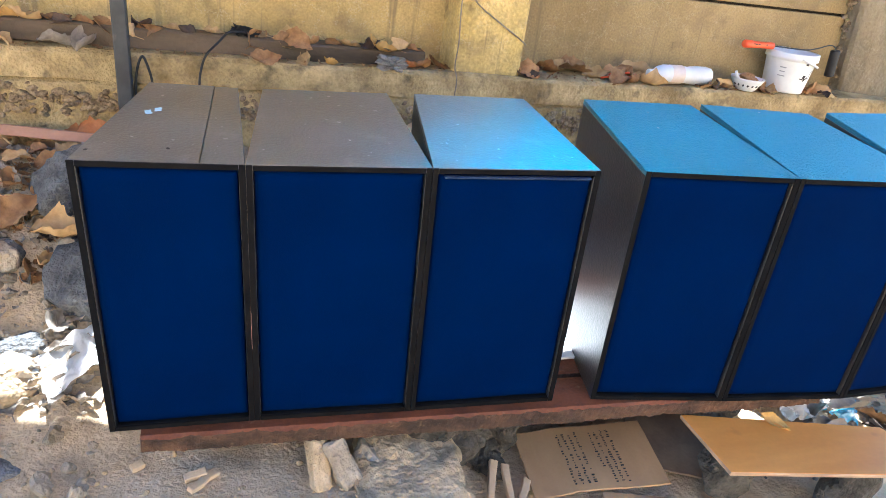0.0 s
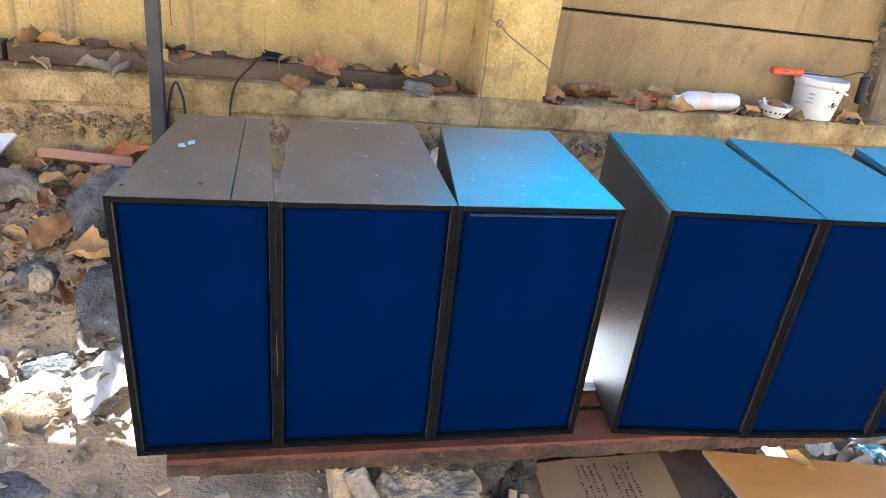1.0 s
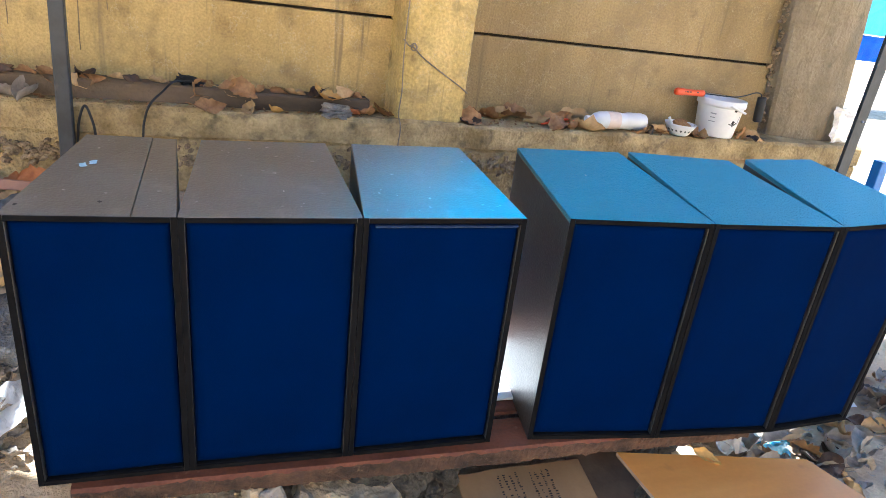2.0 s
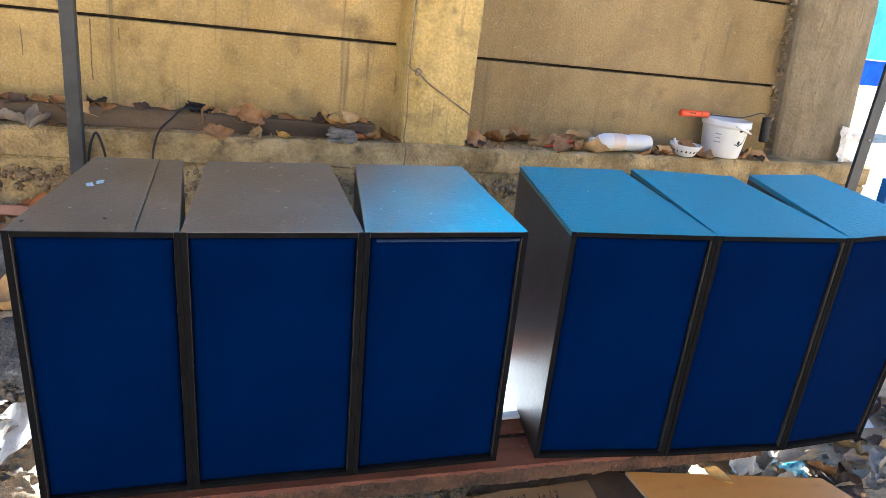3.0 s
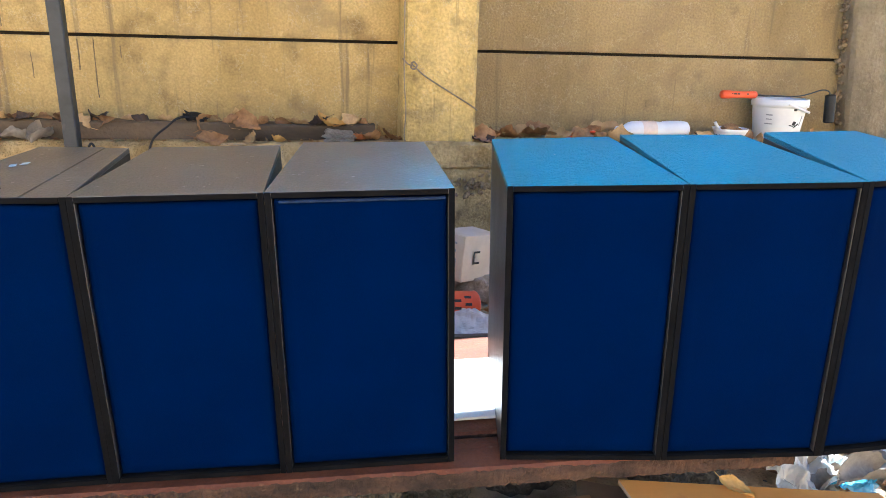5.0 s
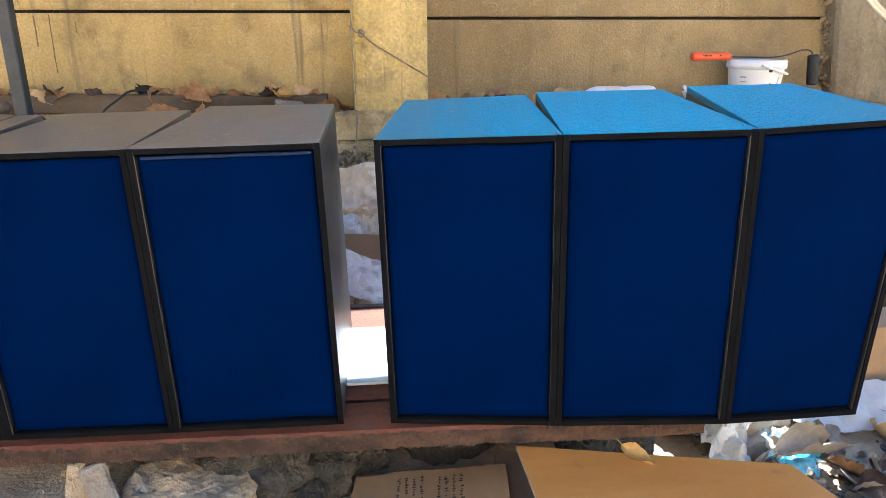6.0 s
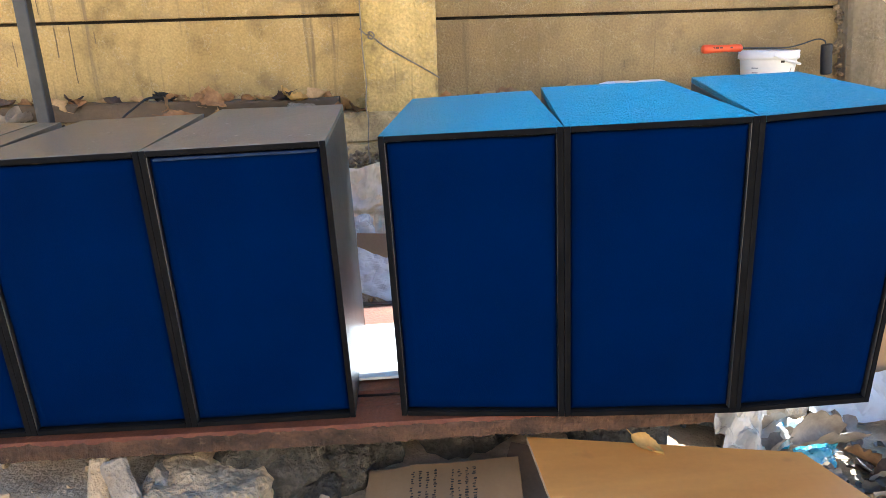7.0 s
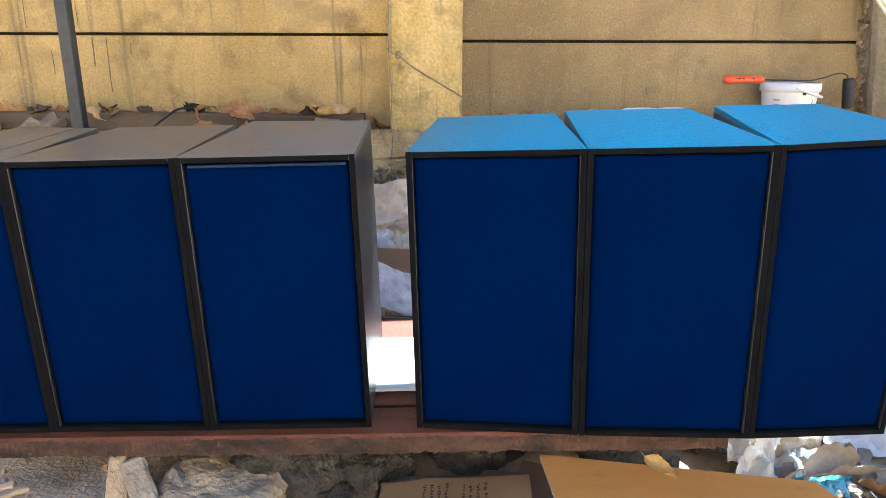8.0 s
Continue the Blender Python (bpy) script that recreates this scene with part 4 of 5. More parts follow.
# ---- paint chips and scratches on the cabinet tops ----
def fleck(cab, x, y, w, h, mat, turn=0.0, name="paint_fleck"):
    ob, place, (W, D, H) = cab
    c, s = math.cos(radians(turn)), math.sin(radians(turn))

    def warp(p):
        k = 1 + 0.35 * noise.noise((p.x * 150, p.y * 150, x * 90))
        return place(Vector((x * W + (p.x * c - p.y * s) * k, y * D + (p.x * s + p.y * c) * k, H + p.z)))
    part(name, block(-w / 2, -h / 2, 0.0002, w / 2, h / 2, 0.0008, 0.0003, warp, cuts=2), mat, ob)


rnd = random.Random(9)
fleck(CABS[0], 0.235, 0.56, 0.016, 0.022, PAINT_SPLASH, 30)
fleck(CABS[0], 0.300, 0.60, 0.018, 0.020, PAINT_SPLASH, 10)
for x, y in ((0.18, 0.93), (0.28, 0.92), (0.25, 0.80), (0.62, 0.95), (0.05, 0.10), (0.52, 0.14)):
    fleck(CABS[0], x, y, 0.006, 0.008, SCUFF if y > 0.5 else RUBBER, rnd.uniform(0, 90), "screw_hole")
for k, n in ((0, 16), (1, 22), (2, 20), (3, 5), (4, 5), (5, 4)):
    for i in range(n):
        s = rnd.choice((0.0018, 0.0025, 0.003, 0.005))
        fleck(CABS[k], rnd.uniform(0.08, 0.92), rnd.uniform(0.06, 0.94), s * rnd.uniform(1, 2.5), s, SCUFF, rnd.uniform(0, 180), "scuff")


def front_mark(cab, x, z, w, h, mat):
    ob, place, (W, D, H) = cab
    part("scuff", block(x * W - w / 2, 0.0005, z * H - h / 2, x * W + w / 2, 0.0016, z * H + h / 2, 0.0003, place), mat, ob)


for k, x, z, w, h in ((0, 0.982, 0.38, 0.003, 0.05), (0, 0.984, 0.30, 0.002, 0.03), (1, 0.985, 0.965, 0.004, 0.010), (1, 0.988, 0.33, 0.0025, 0.06), (3, 0.985, 0.49, 0.002, 0.02), (3, 0.988, 0.34, 0.003, 0.03), (4, 0.98, 0.02, 0.006, 0.003), (2, 0.97, 0.62, 0.003, 0.004), (3, 0.85, 0.012, 0.008, 0.003)):
    front_mark(CABS[k], x, z, w, h, SCUFF)

# ---- under and before the platform ----
def broken(x0, y0, z0, x1, y1, z1, amp, seed, bevel=0.006, cuts=7):
    """A broken block: crisp faces, chipped and uneven along the edges."""
    def warp(c):
        p = Vector((c.x * 22 + seed, c.y * 22, c.z * 22))
        d = Vector((noise.noise(p), noise.noise(p + Vector((9, 0, 0))), noise.noise(p + Vector((0, 9, 0)))))
        return c + d * amp + Vector((noise.noise(p * 3.1), noise.noise(p * 3.1 + Vector((4, 0, 0))), noise.noise(p * 3.1 + Vector((0, 4, 0))))) * amp * 0.35
    return block(x0, y0, z0, x1, y1, z1, bevel, warp, cuts=cuts)


solid("brick_piece", broken(-0.022, -0.062, -0.024, 0.022, 0.062, 0.024, 0.006, 3), CEMENT, "broken pale brick wedged under the plank", "brick", m=pose(0.100, 1.232, 0.172, 52, 6, 14), smooth=True)
solid("brick_piece", broken(-0.026, -0.060, -0.028, 0.026, 0.060, 0.028, 0.006, 8), STONE_TAN, "dusty broken brick leaning against the plank", "brick", m=pose(0.150, 1.228, 0.168, 48, -8, 30), smooth=True)
rock((0.218, 1.265, 0.15), (0.036, 0.045, 0.04), STONE_TAN, "small rounded tan stone beside the bricks", 36, (0, 0, 0), 0.2)
solid("cement_lump", broken(-0.135, -0.17, -0.10, 0.135, 0.17, 0.075, 0.020, 14, 0.02, 13), CEMENT, "broken slab of pale cement under the platform", "cement", m=pose(0.318, 1.205, 0.083, 3, 5, -6), smooth=True)
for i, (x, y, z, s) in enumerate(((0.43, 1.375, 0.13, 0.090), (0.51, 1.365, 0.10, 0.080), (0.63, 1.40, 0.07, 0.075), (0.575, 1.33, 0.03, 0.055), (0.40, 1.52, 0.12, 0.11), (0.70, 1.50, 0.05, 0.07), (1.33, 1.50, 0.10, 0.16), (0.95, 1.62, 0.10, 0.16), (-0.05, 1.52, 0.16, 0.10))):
    rock((x, y, z), (s, s * 0.9, s * 0.95), DARK_LUMP, "lumpy dark concrete rubble, shade-darkened, under the platform", 50 + i, (0, 0, i * 40), 0.45, "concrete_lump", "rubble", 0.1, "concrete lumps under the platform")
for i, (x, y, z, ln, rz, ry) in enumerate(((-0.155, 1.245, 0.143, 0.085, 50, 8), (-0.172, 1.262, 0.146, 0.05, 10, -12), (0.56, 1.235, 0.035, 0.13, 70, -14), (0.605, 1.23, 0.03, 0.11, 82, -12), (0.64, 1.20, 0.02, 0.09, 55, -5), (-0.30, 1.32, 0.135, 0.03, 30, 0))):
    solid("wood_sliver", block(-ln / 2, -0.010, -0.007, ln / 2, 0.010, 0.007, 0.002, lambda c: (c.x, c.y * (1 + 3 * c.x) + 0.004 * noise.noise((c.x * 40, 0, i)), c.z), cuts=2), PALE_WOOD, "split sliver of pale wood lying on the ground", "wood", "wood slivers on the ground", m=pose(x, y, z, 12, ry, rz))

# cardboard with handwritten lines
card = thing("cardboard_sheet", "flattened cardboard with rows of illegible dark handwriting", "cardboard", (0.864, 1.268, 0.050), (3.5, -4.0, -6))
part("sheet", block(-0.192, -0.116, -0.003, 0.192, 0.116, 0.003, 0.0015, lambda c: (c.x, c.y, c.z + 0.006 * noise.noise((c.x * 6, c.y * 6, 2)) - 0.010 * step(-0.09, -0.13, c.x)), cuts=9), CARD, card)
rnd = random.Random(77)
for col in range(8):
    x = -0.074 + col * 0.0185 + (0.024 if col > 3 else 0)
    y = 0.098 - rnd.uniform(0, 0.02)
    while y > -0.098 + (0.05 if col == 4 else 0):
        ln = rnd.uniform(0.003, 0.009)
        if rnd.random() < 0.88:
            d, h = rnd.uniform(-0.002, 0.002), rnd.uniform(0.0014, 0.0045)
            part("writing_bar", block(x + d - h, y - ln * 0.55, 0.0062, x + d + h, y, 0.0070, 0, lambda c: (c.x + 0.25 * (c.y - y), c.y, c.z + 0.006 * noise.noise((c.x * 6, c.y * 6, 2)))), INK, card)
        y -= ln + rnd.uniform(0.001, 0.004)
solid("cardboard_sheet", block(-0.16, -0.12, -0.003, 0.16, 0.12, 0.003, 0.0015, lambda c: (c.x, c.y, c.z + 0.008 * noise.noise((c.x * 5, c.y * 5, 4))), cuts=6), CARD_DARK, "dark brown cardboard sheet under the platform", "cardboard", m=pose(1.17, 1.28, 0.045, 4, 3, -20))
solid("cardboard_sheet", block(-0.10, -0.04, -0.003, 0.10, 0.04, 0.003, 0.0015, cuts=3), CARD, "small torn strip of brown cardboard", "cardboard", m=pose(0.94, 1.10, 0.020, 3, 2, -14))

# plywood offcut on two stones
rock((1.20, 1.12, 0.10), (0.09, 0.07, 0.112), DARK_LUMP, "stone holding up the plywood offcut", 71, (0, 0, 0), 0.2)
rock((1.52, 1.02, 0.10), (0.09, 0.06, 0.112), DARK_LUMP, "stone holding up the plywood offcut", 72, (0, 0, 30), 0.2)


def ply_shape(c):
    # trapezoid offcut: the far edge runs askew to the near one
    u = c.x / 0.57
    far = Vector((1.053 + 0.562 * u, 1.196 - 0.128 * u, 0.241))
    near = Vector((1.057 + 0.612 * u, 0.986 - 0.108 * u, 0.241))
    p = near.lerp(far, c.y / 0.2)
    p.z += c.z
    return p


ply = thing("plywood_offcut", "smooth orange-brown plywood offcut lying on stones", "plywood")
part("core", block(0, 0, -0.012, 0.57, 0.2, -0.0015, 0.0008, ply_shape), PLY_EDGE, ply, "layered raw plywood edge")
part("face_veneer", block(0.0005, 0.0005, -0.0015, 0.5695, 0.1995, 0.0, 0.0005, ply_shape), PLYWOOD, ply)
leaf((1.305, 1.128, 0.240), 0.085, 4, (20, 8, -52), "plywood offcut", 0)

# ---- rubble slope beside the row ----
rock((-0.525, 2.13, 0.49), (0.135, 0.14, 0.135), STONE_GREY, "large rounded grey boulder in the rubble", 81, (0, 0, 20), 0.16, "boulder", square=0.6)
rock((-0.455, 1.86, 0.30), (0.12, 0.15, 0.125), STONE_GREY, "large pitted grey boulder in the rubble", 82, (10, 0, -20), 0.16, "boulder", square=0.5)
rock((-0.84, 2.19, 0.47), (0.16, 0.13, 0.13), STONE_TAN, "large tan stone half buried in leaves", 83, (0, 10, 35), 0.2, "boulder", square=0.5)
rock((-0.665, 1.885, 0.385), (0.042, 0.040, 0.048), STONE_TAN, "squared tan stone among dry leaves", 84, (0, 0, 15), 0.08, square=0.7)
rock((-0.69, 1.92, 0.36), (0.06, 0.05, 0.075), STONE_GREY, "thin grey stone leaning behind another", 85, (0, 20, 0), 0.15)
rock((-0.61, 1.36, 0.125), (0.085, 0.085, 0.025), STONE_GREY, "flat dark slab of stone on the ground", 86, (0, 3, 25), 0.12, square=0.6)
rock((-0.63, 1.60, 0.19), (0.11, 0.10, 0.06), CEMENT, "pale cement stone in the sunny rubble", 87, (0, 0, 60), 0.2)
rock((-0.60, 1.68, 0.22), (0.07, 0.05, 0.045), STONE_GREY, "grey stone in the rubble", 88, (0, 0, 10), 0.25)
rock((-0.40, 2.05, 0.40), (0.10, 0.08, 0.08), STONE_GREY, "grey stone behind the cabinets", 89, (0, 0, 10), 0.25)
solid("white_card", block(-0.11, -0.13, -0.006, 0.11, 0.13, 0.006, 0.002, lambda c: (c.x, c.y, c.z + 0.01 * noise.noise((c.x * 8, c.y * 8, 1))), cuts=5), WHITE_PAPER, "dirty white card lying on the rubble", "card", m=pose(-0.945, 2.42, 0.62, 28, 8, -24))
solid("plank_piece", block(-0.14, -0.010, -0.017, 0.14, 0.010, 0.017, 0.003, cuts=2), PINK_BOARD, "short piece of orange-brown board against the footing", "board", m=pose(-0.62, 2.345, 0.580, -18, 4, -3))
solid("paper_sheet", sheet(0.19, 0.13, 0.018, 2, 24, 18, 12, 0.001, 0.25), WHITE_PAPER, "crumpled white paper in the sun beside the cabinets", "paper", m=pose(-0.475, 1.62, 0.235, 12, -14, 35))
solid("paper_sheet", sheet(0.10, 0.07, 0.015, 6, 16, 12, 16, 0.001, 0.4), WHITE_PAPER, "torn scrap of white paper in the rubble", "paper", m=pose(-0.60, 1.60, 0.235, -8, 14, 15))
solid("foam_sheet", block(-0.30, -0.150, 0, 0.30, 0.150, 0.008, 0.003, seg=2), WHITE_PAPER, "thin white foam sheet lying across the red board", "foam sheet", m=pose(0.735, 1.529, 0.3125, 1.7, -1.6, -3))
rnd = random.Random(5)
for i in range(210):
    x, y = rnd.uniform(-1.15, -0.40), rnd.uniform(1.50, 2.38)
    # only pale grey leaves in the sun strip, imitating their glare by colour
    k = rnd.choice((0, 0, 0, 2, 1, 3)) if y > 1.84 else 3
    leaf((x, y, ground_z(x, y) + rnd.uniform(0.0, 0.02)), rnd.uniform(0.04, 0.11), k, (rnd.uniform(-35, 35), rnd.uniform(-30, 30), rnd.uniform(0, 360)), "rubble slope", i)
leaf((-0.645, 2.03, 0.45), 0.15, 0, (10, -25, 40), "rubble slope", 1)
leaf((-0.53, 1.93, 0.43), 0.16, 1, (5, 8, 10), "rubble slope", 3)
leaf((-0.49, 2.38, 0.585), 0.13, 5, (25, -10, 10), "rubble slope", 2)
leaf((-0.55, 2.40, 0.575), 0.11, 5, (-15, 10, 200), "rubble slope", 4)


def scatter(name, n, area, sizes, mat, label, seed):
    b = bmesh.new()
    r = random.Random(seed)
    for i in range(n):
        x, y = r.uniform(area[0], area[1]), r.uniform(area[2], area[3])
        s = r.uniform(*sizes) * (0.5 + r.random())
        before = len(b.verts)
        bmesh.ops.create_icosphere(b, subdivisions=2, radius=1, matrix=pose(x, y, ground_z(x, y) + s * 0.2, r.uniform(0, 90), r.uniform(0, 90), r.uniform(0, 90)) @ Matrix.Diagonal((s, s * r.uniform(0.5, 0.9), s * r.uniform(0.35, 0.7), 1)))
        b.verts.ensure_lookup_table()
        for v in b.verts[before:]:
            v.co += Vector((noise.noise(v.co * 60), noise.noise(v.co * 60 + Vector((5, 0, 0))), noise.noise(v.co * 60 + Vector((0, 5, 0))))) * s * 0.35
    return solid(name, b, mat, label, "rubble", kind="stuff")


def litter(n, area, sizes, mat, label, seed, height=ground_z):
    """Broken bits of leaf, each a bent scrap."""
    b = bmesh.new()
    r = random.Random(seed)
    for i in range(n):
        x, y = r.uniform(area[0], area[1]), r.uniform(area[2], area[3])
        s = r.uniform(*sizes)
        m = pose(x, y, height(x, y) + s * 0.15, r.uniform(-50, 50), r.uniform(-50, 50), r.uniform(0, 360))
        rim = []
        for k in range(7):
            a, q = k * 2 * math.pi / 7, s * r.uniform(0.35, 0.7)
            rim.append(b.verts.new(m @ Vector((q * math.cos(a), 0.6 * q * math.sin(a), s * 0.3 * math.cos(a) ** 2 + r.uniform(-0.1, 0.1) * s))))
        c = b.verts.new(m @ Vector((0, 0, 0)))
        for k in range(7):
            b.faces.new((c, rim[k], rim[(k + 1) % 7]))
    return solid("leaf_litter", b, mat, label, "leaf litter", kind="stuff")


# brown bits stay out of the sun strip, where grey imitates glare
litter(520, (-1.2, -0.36, 1.84, 2.38), (0.010, 0.034), LEAVES[0], "broken brown leaf litter on the rubble slope", 61)
litter(620, (-1.2, -0.36, 1.50, 2.38), (0.010, 0.040), LEAVES[3], "broken greyish leaf litter on the rubble slope", 62)
litter(260, (1.7, 2.8, 1.10, 1.70), (0.015, 0.05), LEAVES[3], "broken greyish leaf litter beyond the row", 63)
litter(420, (-1.3, 2.5, 2.415, 2.58), (0.006, 0.024), LEAVES[0], "brown leaf crumbs on the ledge", 64, lambda x, y: LEDGE_Z)
scatter("rubble", 420, (-1.3, -0.38, 1.25, 2.38), (0.006, 0.022), STONE_TAN, "loose tan rubble on the slope", 1)
scatter("rubble", 260, (-1.3, 0.5, 1.0, 1.6), (0.003, 0.010), CEMENT, "crumbled cement grit on the ground", 2)
scatter("rubble", 260, (1.4, 3.6, 1.1, 3.2), (0.006, 0.022), STONE_GREY, "loose grey rubble beyond the cabinets", 3)

# ---- behind the gap between the two groups ----
solid("plastic_bag", sheet(0.34, 0.32, 0.06, 9, 44, 40, 9, 0, 0.2), CLEAR_FILM, "crumpled milky plastic bag against the footing", "bag", m=pose(0.70, 2.315, 0.50, 74, 0, 4))
solid("plastic_bag", sheet(0.16, 0.22, 0.05, 17, 28, 32, 12, 0, 0.3), BUBBLE_FILM, "small crumpled white plastic bag behind the platform", "bag", m=pose(0.645, 2.19, 0.40, 62, 0, 25))
solid("bubble_wrap", sheet(0.34, 0.15, 0.022, 13, 44, 24, 11, 0, 0.15), BUBBLE_FILM, "crumpled silvery bubble wrap behind the platform", "bubble wrap", m=pose(0.785, 1.985, 0.328, 42, 24, -4))
solid("cardboard_piece", block(-0.09, -0.003, -0.07, 0.09, 0.003, 0.07, 0.001, cuts=3), CARD, "torn brown cardboard piece behind the platform", "cardboard", m=pose(0.735, 2.175, 0.375, -24, 6, 8))
solid("timber_bar", long_bar(0.45, 1.20, 1.905, 1.935, 0.262, 0.292, 20, lambda c: (c.x, c.y - 0.06 * (c.x - 0.7), c.z), 0.004), TIMBER, "dark timber bar along the back of the platform", "timber")
rock((0.95, 2.23, 0.33), (0.09, 0.08, 0.07), STONE_TAN, "tan stone under the carton", 95, (0, 0, 0), 0.2)
carton = thing("carton", "pale printed cardboard carton lying on a stone behind the platform", "carton", (0.866, 2.135, 0.388), (0, 6, 33))
part("body", block(0, 0, 0, 0.17, 0.13, 0.165, 0.003, lambda c: (c.x, c.y + 0.002 * noise.noise((c.x * 20, c.z * 20, 2)), c.z), cuts=3), CARTON, carton)
for y, z, w, h in ((0.045, 0.135, 0.022, 0.007), (0.05, 0.108, 0.026, 0.009), (0.035, 0.060, 0.005, 0.04), (0.055, 0.060, 0.005, 0.032), (0.075, 0.058, 0.005, 0.04), (0.10, 0.06, 0.004, 0.03)):
    part("print_bar", block(-0.0022, y - w / 2, z - h / 2, -0.0006, y + w / 2, z + h / 2, 0), SCUFF, carton)
for x, z, w, h in ((0.052, 0.085, 0.007, 0.045), (0.066, 0.105, 0.028, 0.007), (0.066, 0.066, 0.028, 0.007)):
    part("print_bar", block(x - w / 2, -0.0042, z - h / 2, x + w / 2, -0.0030, z + h / 2, 0), INK, carton)
can = thing("tin_can", "orange-red printed tin can lying behind the platform", "can", (0.842, 2.065, 0.335), (0, 98, 16))
can.scale = (1.15, 1.15, 1.25)
part("body", lathe([(0, -0.055), (0.040, -0.055), (0.043, -0.053), (0.042, -0.049), (0.042, 0.049), (0.043, 0.053), (0.040, 0.055), (0, 0.053)], 36), ORANGE, can, smooth=True)
part("rim", lathe([(0.042, -0.0495), (0.0445, -0.051), (0.0445, -0.0555), (0.040, -0.0560)], 36), FOIL, can, "bare metal rim")
part("base", lathe([(0, -0.0575), (0.0395, -0.0575), (0.0395, -0.0552), (0, -0.0552)], 30), RUBBER, can, "dark can end")
for i in range(7):
    a = -0.9 + i * 0.26
    part("print_bar", block(-0.004, -0.0004, -0.010, 0.004, 0.0004, 0.010, 0), INK, can).matrix_basis = pose(0.0424 * math.sin(a), -0.0424 * math.cos(a), 0.016 * (-1) ** i, 0, 0, math.degrees(a))
rnd = random.Random(15)
for i in range(26):
    x, y = rnd.uniform(0.55, 1.05), rnd.uniform(1.92, 2.36)
    leaf((x, y, ground_z(x, y) + 0.005), rnd.uniform(0.07, 0.12), rnd.choice((0, 1, 3, 1)), (rnd.uniform(-35, 35), rnd.uniform(-30, 30), rnd.uniform(0, 360)), "ground behind the platform", i)

# ---- beyond the end of the row ----
box = thing("cardboard_box", "open brown cardboard box on the ground", "cardboard box", (2.43, 1.90, 0.0), (0, 0, 4))
W, D, H, t = 0.27, 0.18, 0.235, 0.004
part("wall", block(-W, -D, 0, W, -D + t, H, 0.001), CARD, box)
part("wall", block(-W, D - t, 0, W, D, H, 0.001), CARD, box)
part("wall", block(-W, -D + t, 0, -W + t, D - t, H, 0.001), CARD, box)
part("wall", block(W - t, -D + t, 0, W, D - t, H, 0.001), CARD, box)
part("base", block(-W + t, -D + t, 0, W - t, D - t, t, 0.001), CARD, box)
part("flap", block(-W, 0, 0, W, 0.17, t, 0.001), CARD, box, "folded-in front flap").matrix_basis = pose(0, -D + 0.002, H - 0.004, -6)
part("flap", block(-W, 0, 0, W, 0.17, t, 0.001), CARD, box, "raised back flap").matrix_basis = pose(0, D, H, 55)
solid("cardboard_sheet", block(-0.15, -0.003, -0.11, 0.15, 0.003, 0.11, 0.001, cuts=3), CARD, "brown cardboard sheet leaning on the open box", "cardboard", m=pose(2.30, 1.695, 0.125, -6, 0, 3))
solid("cardboard_sheet", block(-0.12, -0.003, -0.10, 0.12, 0.003, 0.10, 0.001, cuts=3), CARD, "pinkish cardboard flap behind the box", "cardboard", m=pose(2.70, 2.35, 0.42, -25, 30, 5))
solid("paper_sheet", sheet(0.46, 0.16, 0.025, 21, 36, 16, 7, 0.001, 0.1), WHITE_PAPER, "crumpled white paper sheet in the sun", "paper", m=pose(2.18, 1.55, 0.060, 26, 0, 3))
solid("bubble_wrap", sheet(0.42, 0.36, 0.07, 23, 40, 34, 6, 0, 0.3), BUBBLE_FILM, "large loose bubble wrap over the cardboard box", "bubble wrap", m=pose(2.68, 2.06, 0.37, 28, 14, -28))
solid("plastic_bag", sheet(0.24, 0.22, 0.07, 29, 34, 30, 9, 0, 0.3), BUBBLE_FILM, "crumpled grey plastic bag under the end of the platform", "bag", m=pose(1.72, 1.44, 0.085, 24, 0, 10))
solid("plastic_bag", sheet(0.14, 0.10, 0.035, 33, 22, 18, 14, 0, 0.4), BLUE_FILM, "scrap of blue plastic on the rubble", "bag", m=pose(1.83, 1.36, 0.05, 15, 8, -30))
solid("bubble_wrap", sheet(0.22, 0.30, 0.05, 37, 24, 30, 8, 0, 0.3), BUBBLE_FILM, "bubble wrap hanging beyond the steel pole", "bubble wrap", m=pose(3.05, 2.50, 0.86, 85, 0, 12))
rock((1.66, 1.60, 0.14), (0.16, 0.12, 0.13), STONE_GREY, "grey stone under the end of the platform", 91, (0, 0, 0), 0.25)
rock((1.83, 1.52, 0.08), (0.08, 0.08, 0.07), STONE_TAN, "tan stone under the end of the platform", 92, (0, 0, 0), 0.25)
rock((4.3, 4.4, 0.25), (0.45, 0.35, 0.33), STONE_GREY, "large grey boulder in the sunny yard", 93, (0, 0, 30), 0.2, "boulder")
rnd = random.Random(25)
for i in range(75):
    x, y = rnd.uniform(1.70, 2.75), rnd.uniform(1.10, 1.66)
    k = rnd.choice((0, 1, 3, 3, 3, 2))
    leaf((x, y, ground_z(x, y) + rnd.uniform(0.0, 0.045)), rnd.uniform(0.08, 0.17), k, (rnd.uniform(-35, 35), rnd.uniform(-30, 30), rnd.uniform(0, 360)), "rubble beyond the row", i)
for i in range(15):
    x, y = rnd.uniform(2.8, 4.6), rnd.uniform(2.0, 4.2)
    leaf((x, y, ground_z(x, y)), rnd.uniform(0.08, 0.15), rnd.choice((0, 1, 3)), (rnd.uniform(-25, 25), rnd.uniform(-20, 20), rnd.uniform(0, 360)), "rubble beyond the row", i)
tarp = thing("tarpaulin", "blue tarpaulin strung between posts across the sunny yard", "tarpaulin", (11.5, 9.2, 0))
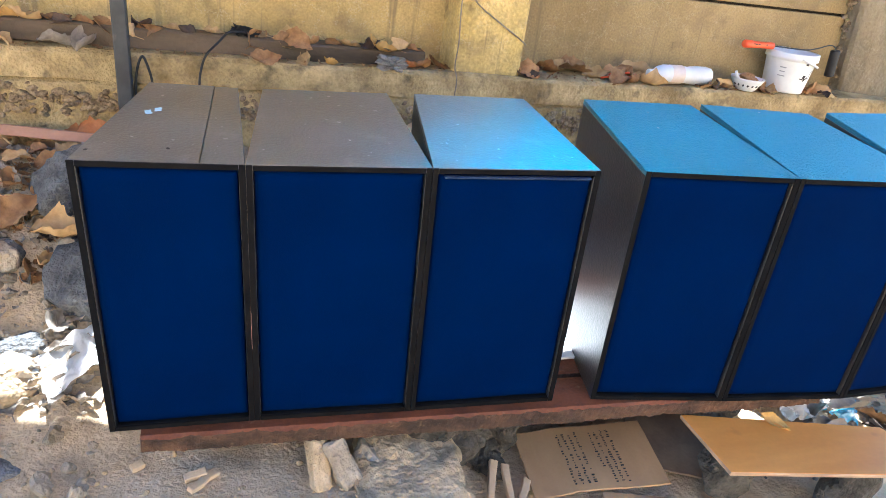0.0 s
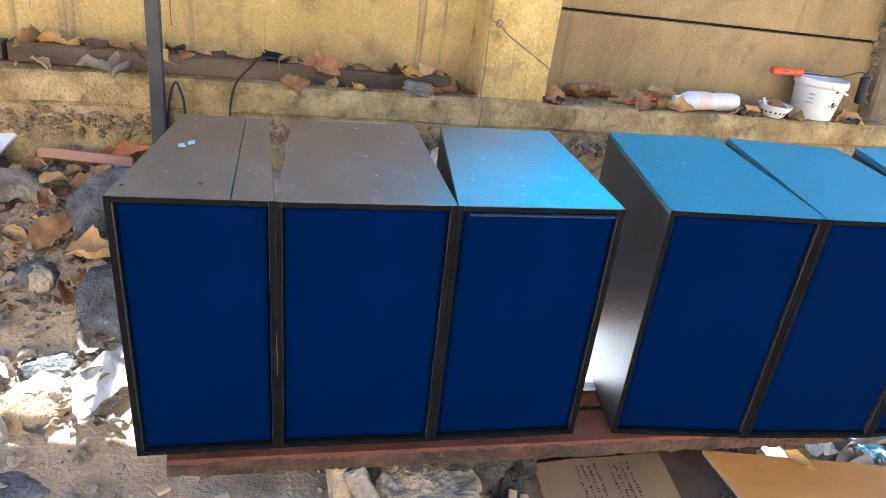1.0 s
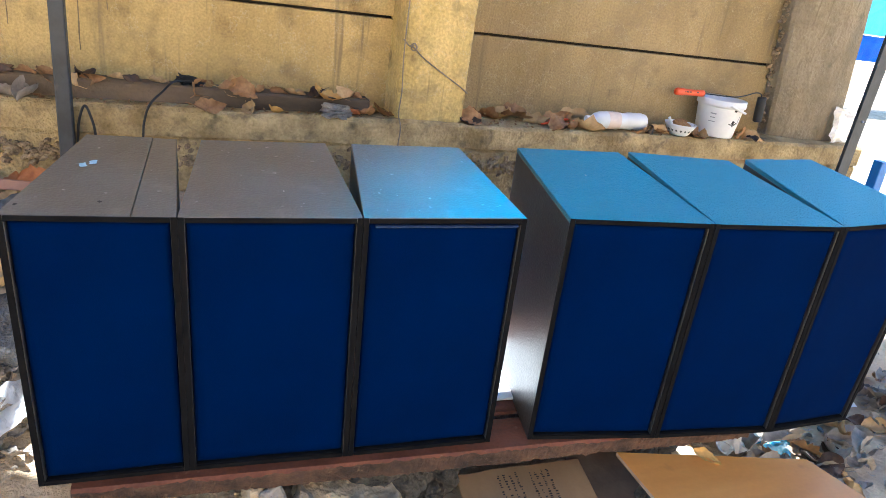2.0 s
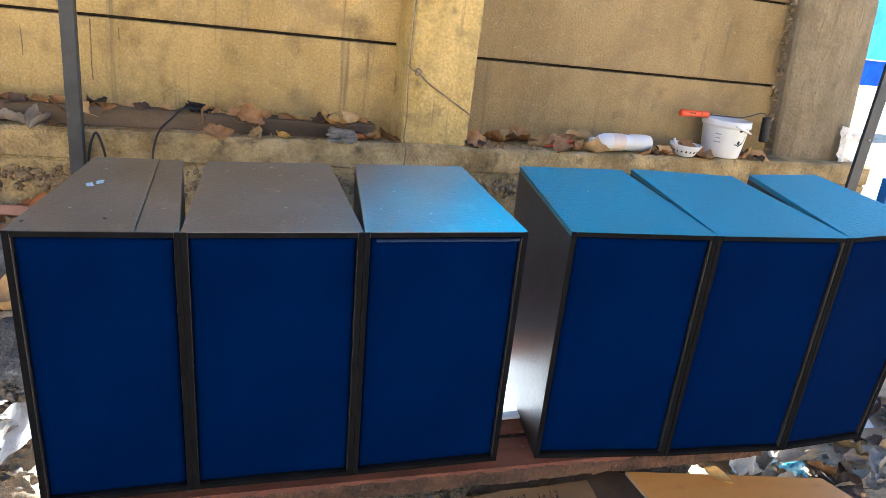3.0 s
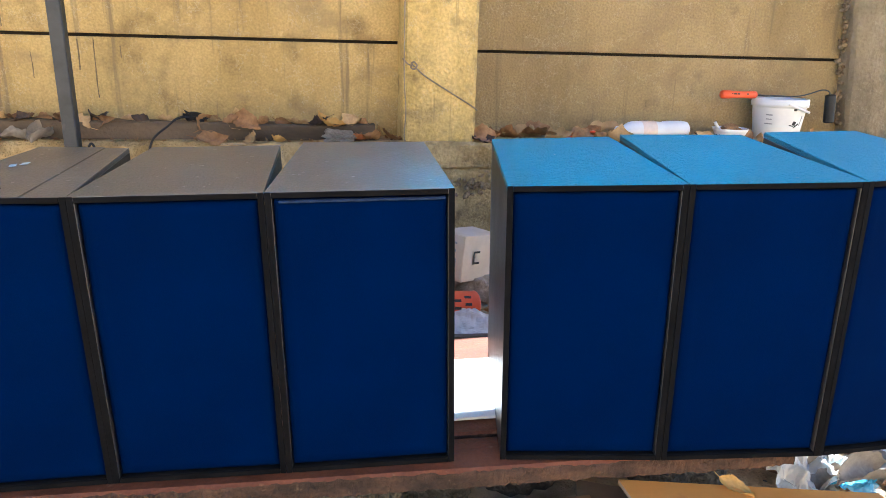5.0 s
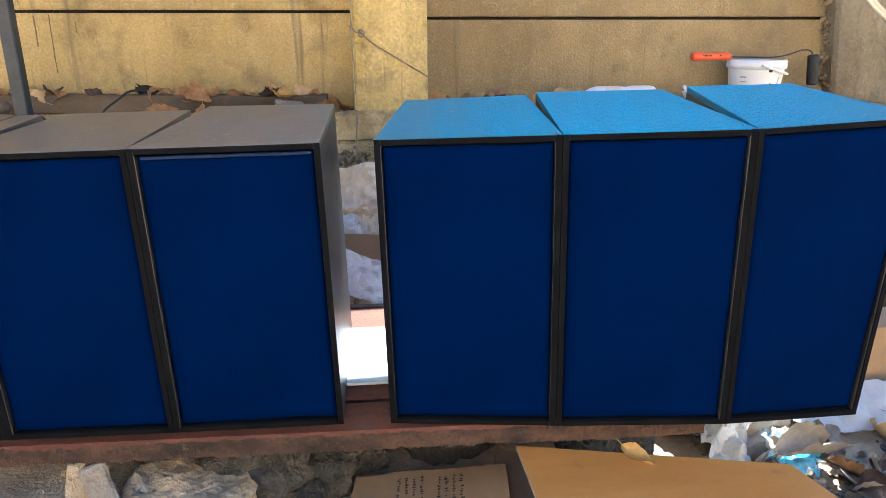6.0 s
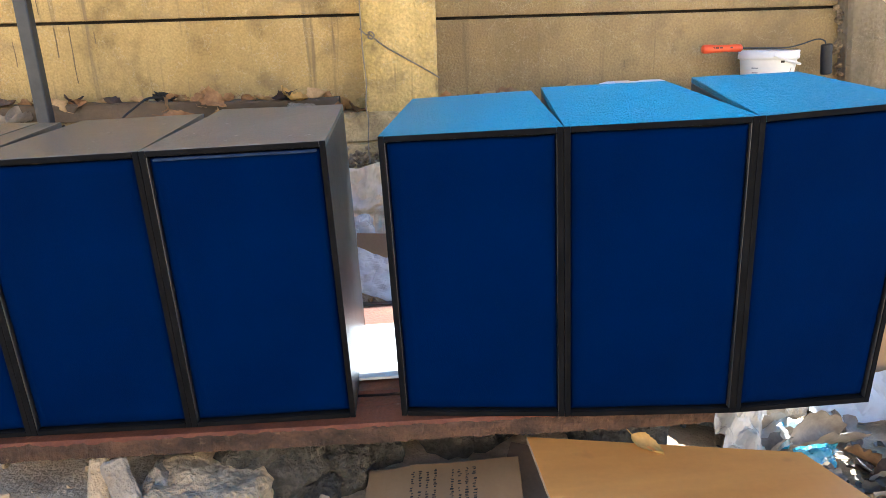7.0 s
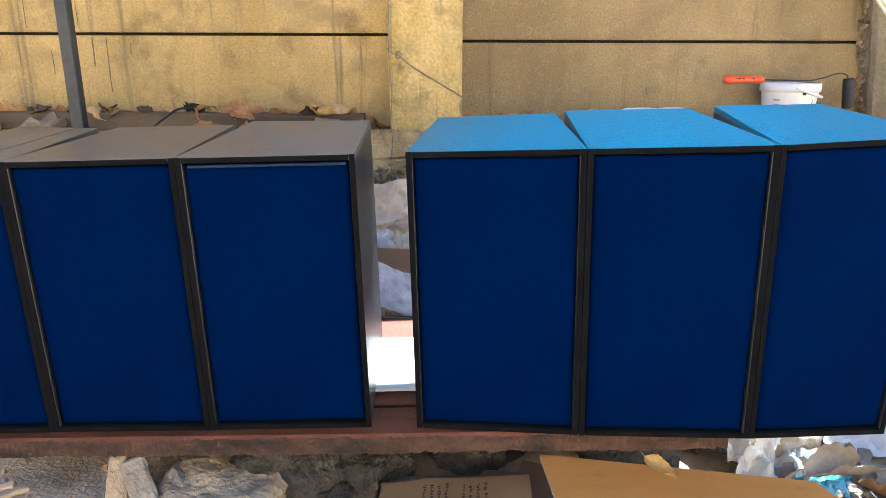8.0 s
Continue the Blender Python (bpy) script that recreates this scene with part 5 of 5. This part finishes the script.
part("cloth", sheet(9.0, 0.42, 0.06, 41, 60, 8, 1.5, 0.004), BLUE_TARP, tarp).matrix_basis = pose(0, 0, 0.98, 90, 0, 0)
part("upper_cloth", sheet(9.0, 1.5, 0.08, 43, 60, 16, 1.2, 0.004), PALE_TARP, tarp, "faded pale blue upper cloth").matrix_basis = pose(0, 0.03, 1.96, 90, 0, 0)
for x in (-4.4, -1.5, 1.5, 4.4):
    part("post", lathe([(0, -0.05), (0.03, -0.05), (0.03, 2.75), (0, 2.75)], 12), TIMBER, tarp).matrix_basis = pose(x, 0.12, 0)

# dark drip marks that ran down from the joint of the panels
rnd = random.Random(44)
for x, z0, z1, w in ((-0.426, 1.165, 1.060, 0.006), (-0.374, 1.168, 0.965, 0.005), (-0.285, 1.145, 1.105, 0.004), (-0.58, 1.12, 1.03, 0.004), (-0.70, 1.15, 1.06, 0.004), (-0.80, 1.12, 0.98, 0.003), (-0.93, 1.16, 1.02, 0.004), (-0.47, 1.30, 1.21, 0.003), (-0.66, 1.34, 1.20, 0.004), (1.72, 0.98, 0.955, 0.005)):
    ob = part("drip_stain", block(-w / 2, -0.0008, z1, w / 2, 0.0015, z0, 0.0004, lambda c: (c.x * (0.6 + 0.8 * abs(noise.noise((c.z * 30, x, 0)))) + x + 0.003 * noise.noise((c.z * 12, x * 9, 0)), WALL_Y - 0.0002 + c.y, c.z), cuts=6), DRIP, bpy.data.objects["wall_left_bay" if x < 0.7 else "wall_right_bay"])

# the cloth of the third cabinet has come loose along its upper edge
ob, place, (W, D, H) = CABS[2]
part("loose_edge", block(0.07 * W, -0.0035, H - 0.0215, 0.95 * W, 0.006, H - 0.0165, 0.0015, lambda c: place(Vector((c.x, c.y + 0.0015 * noise.noise((c.x * 25, 0, 3)), c.z + 0.0022 * noise.noise((c.x * 9, 0, 1))))), cuts=9), material("frayed pale cloth hem", (0.003, 0.012, 0.045), (0.012, 0.030, 0.08), 40, 0.9, 0.3), ob, "loose frayed hem of the cloth")
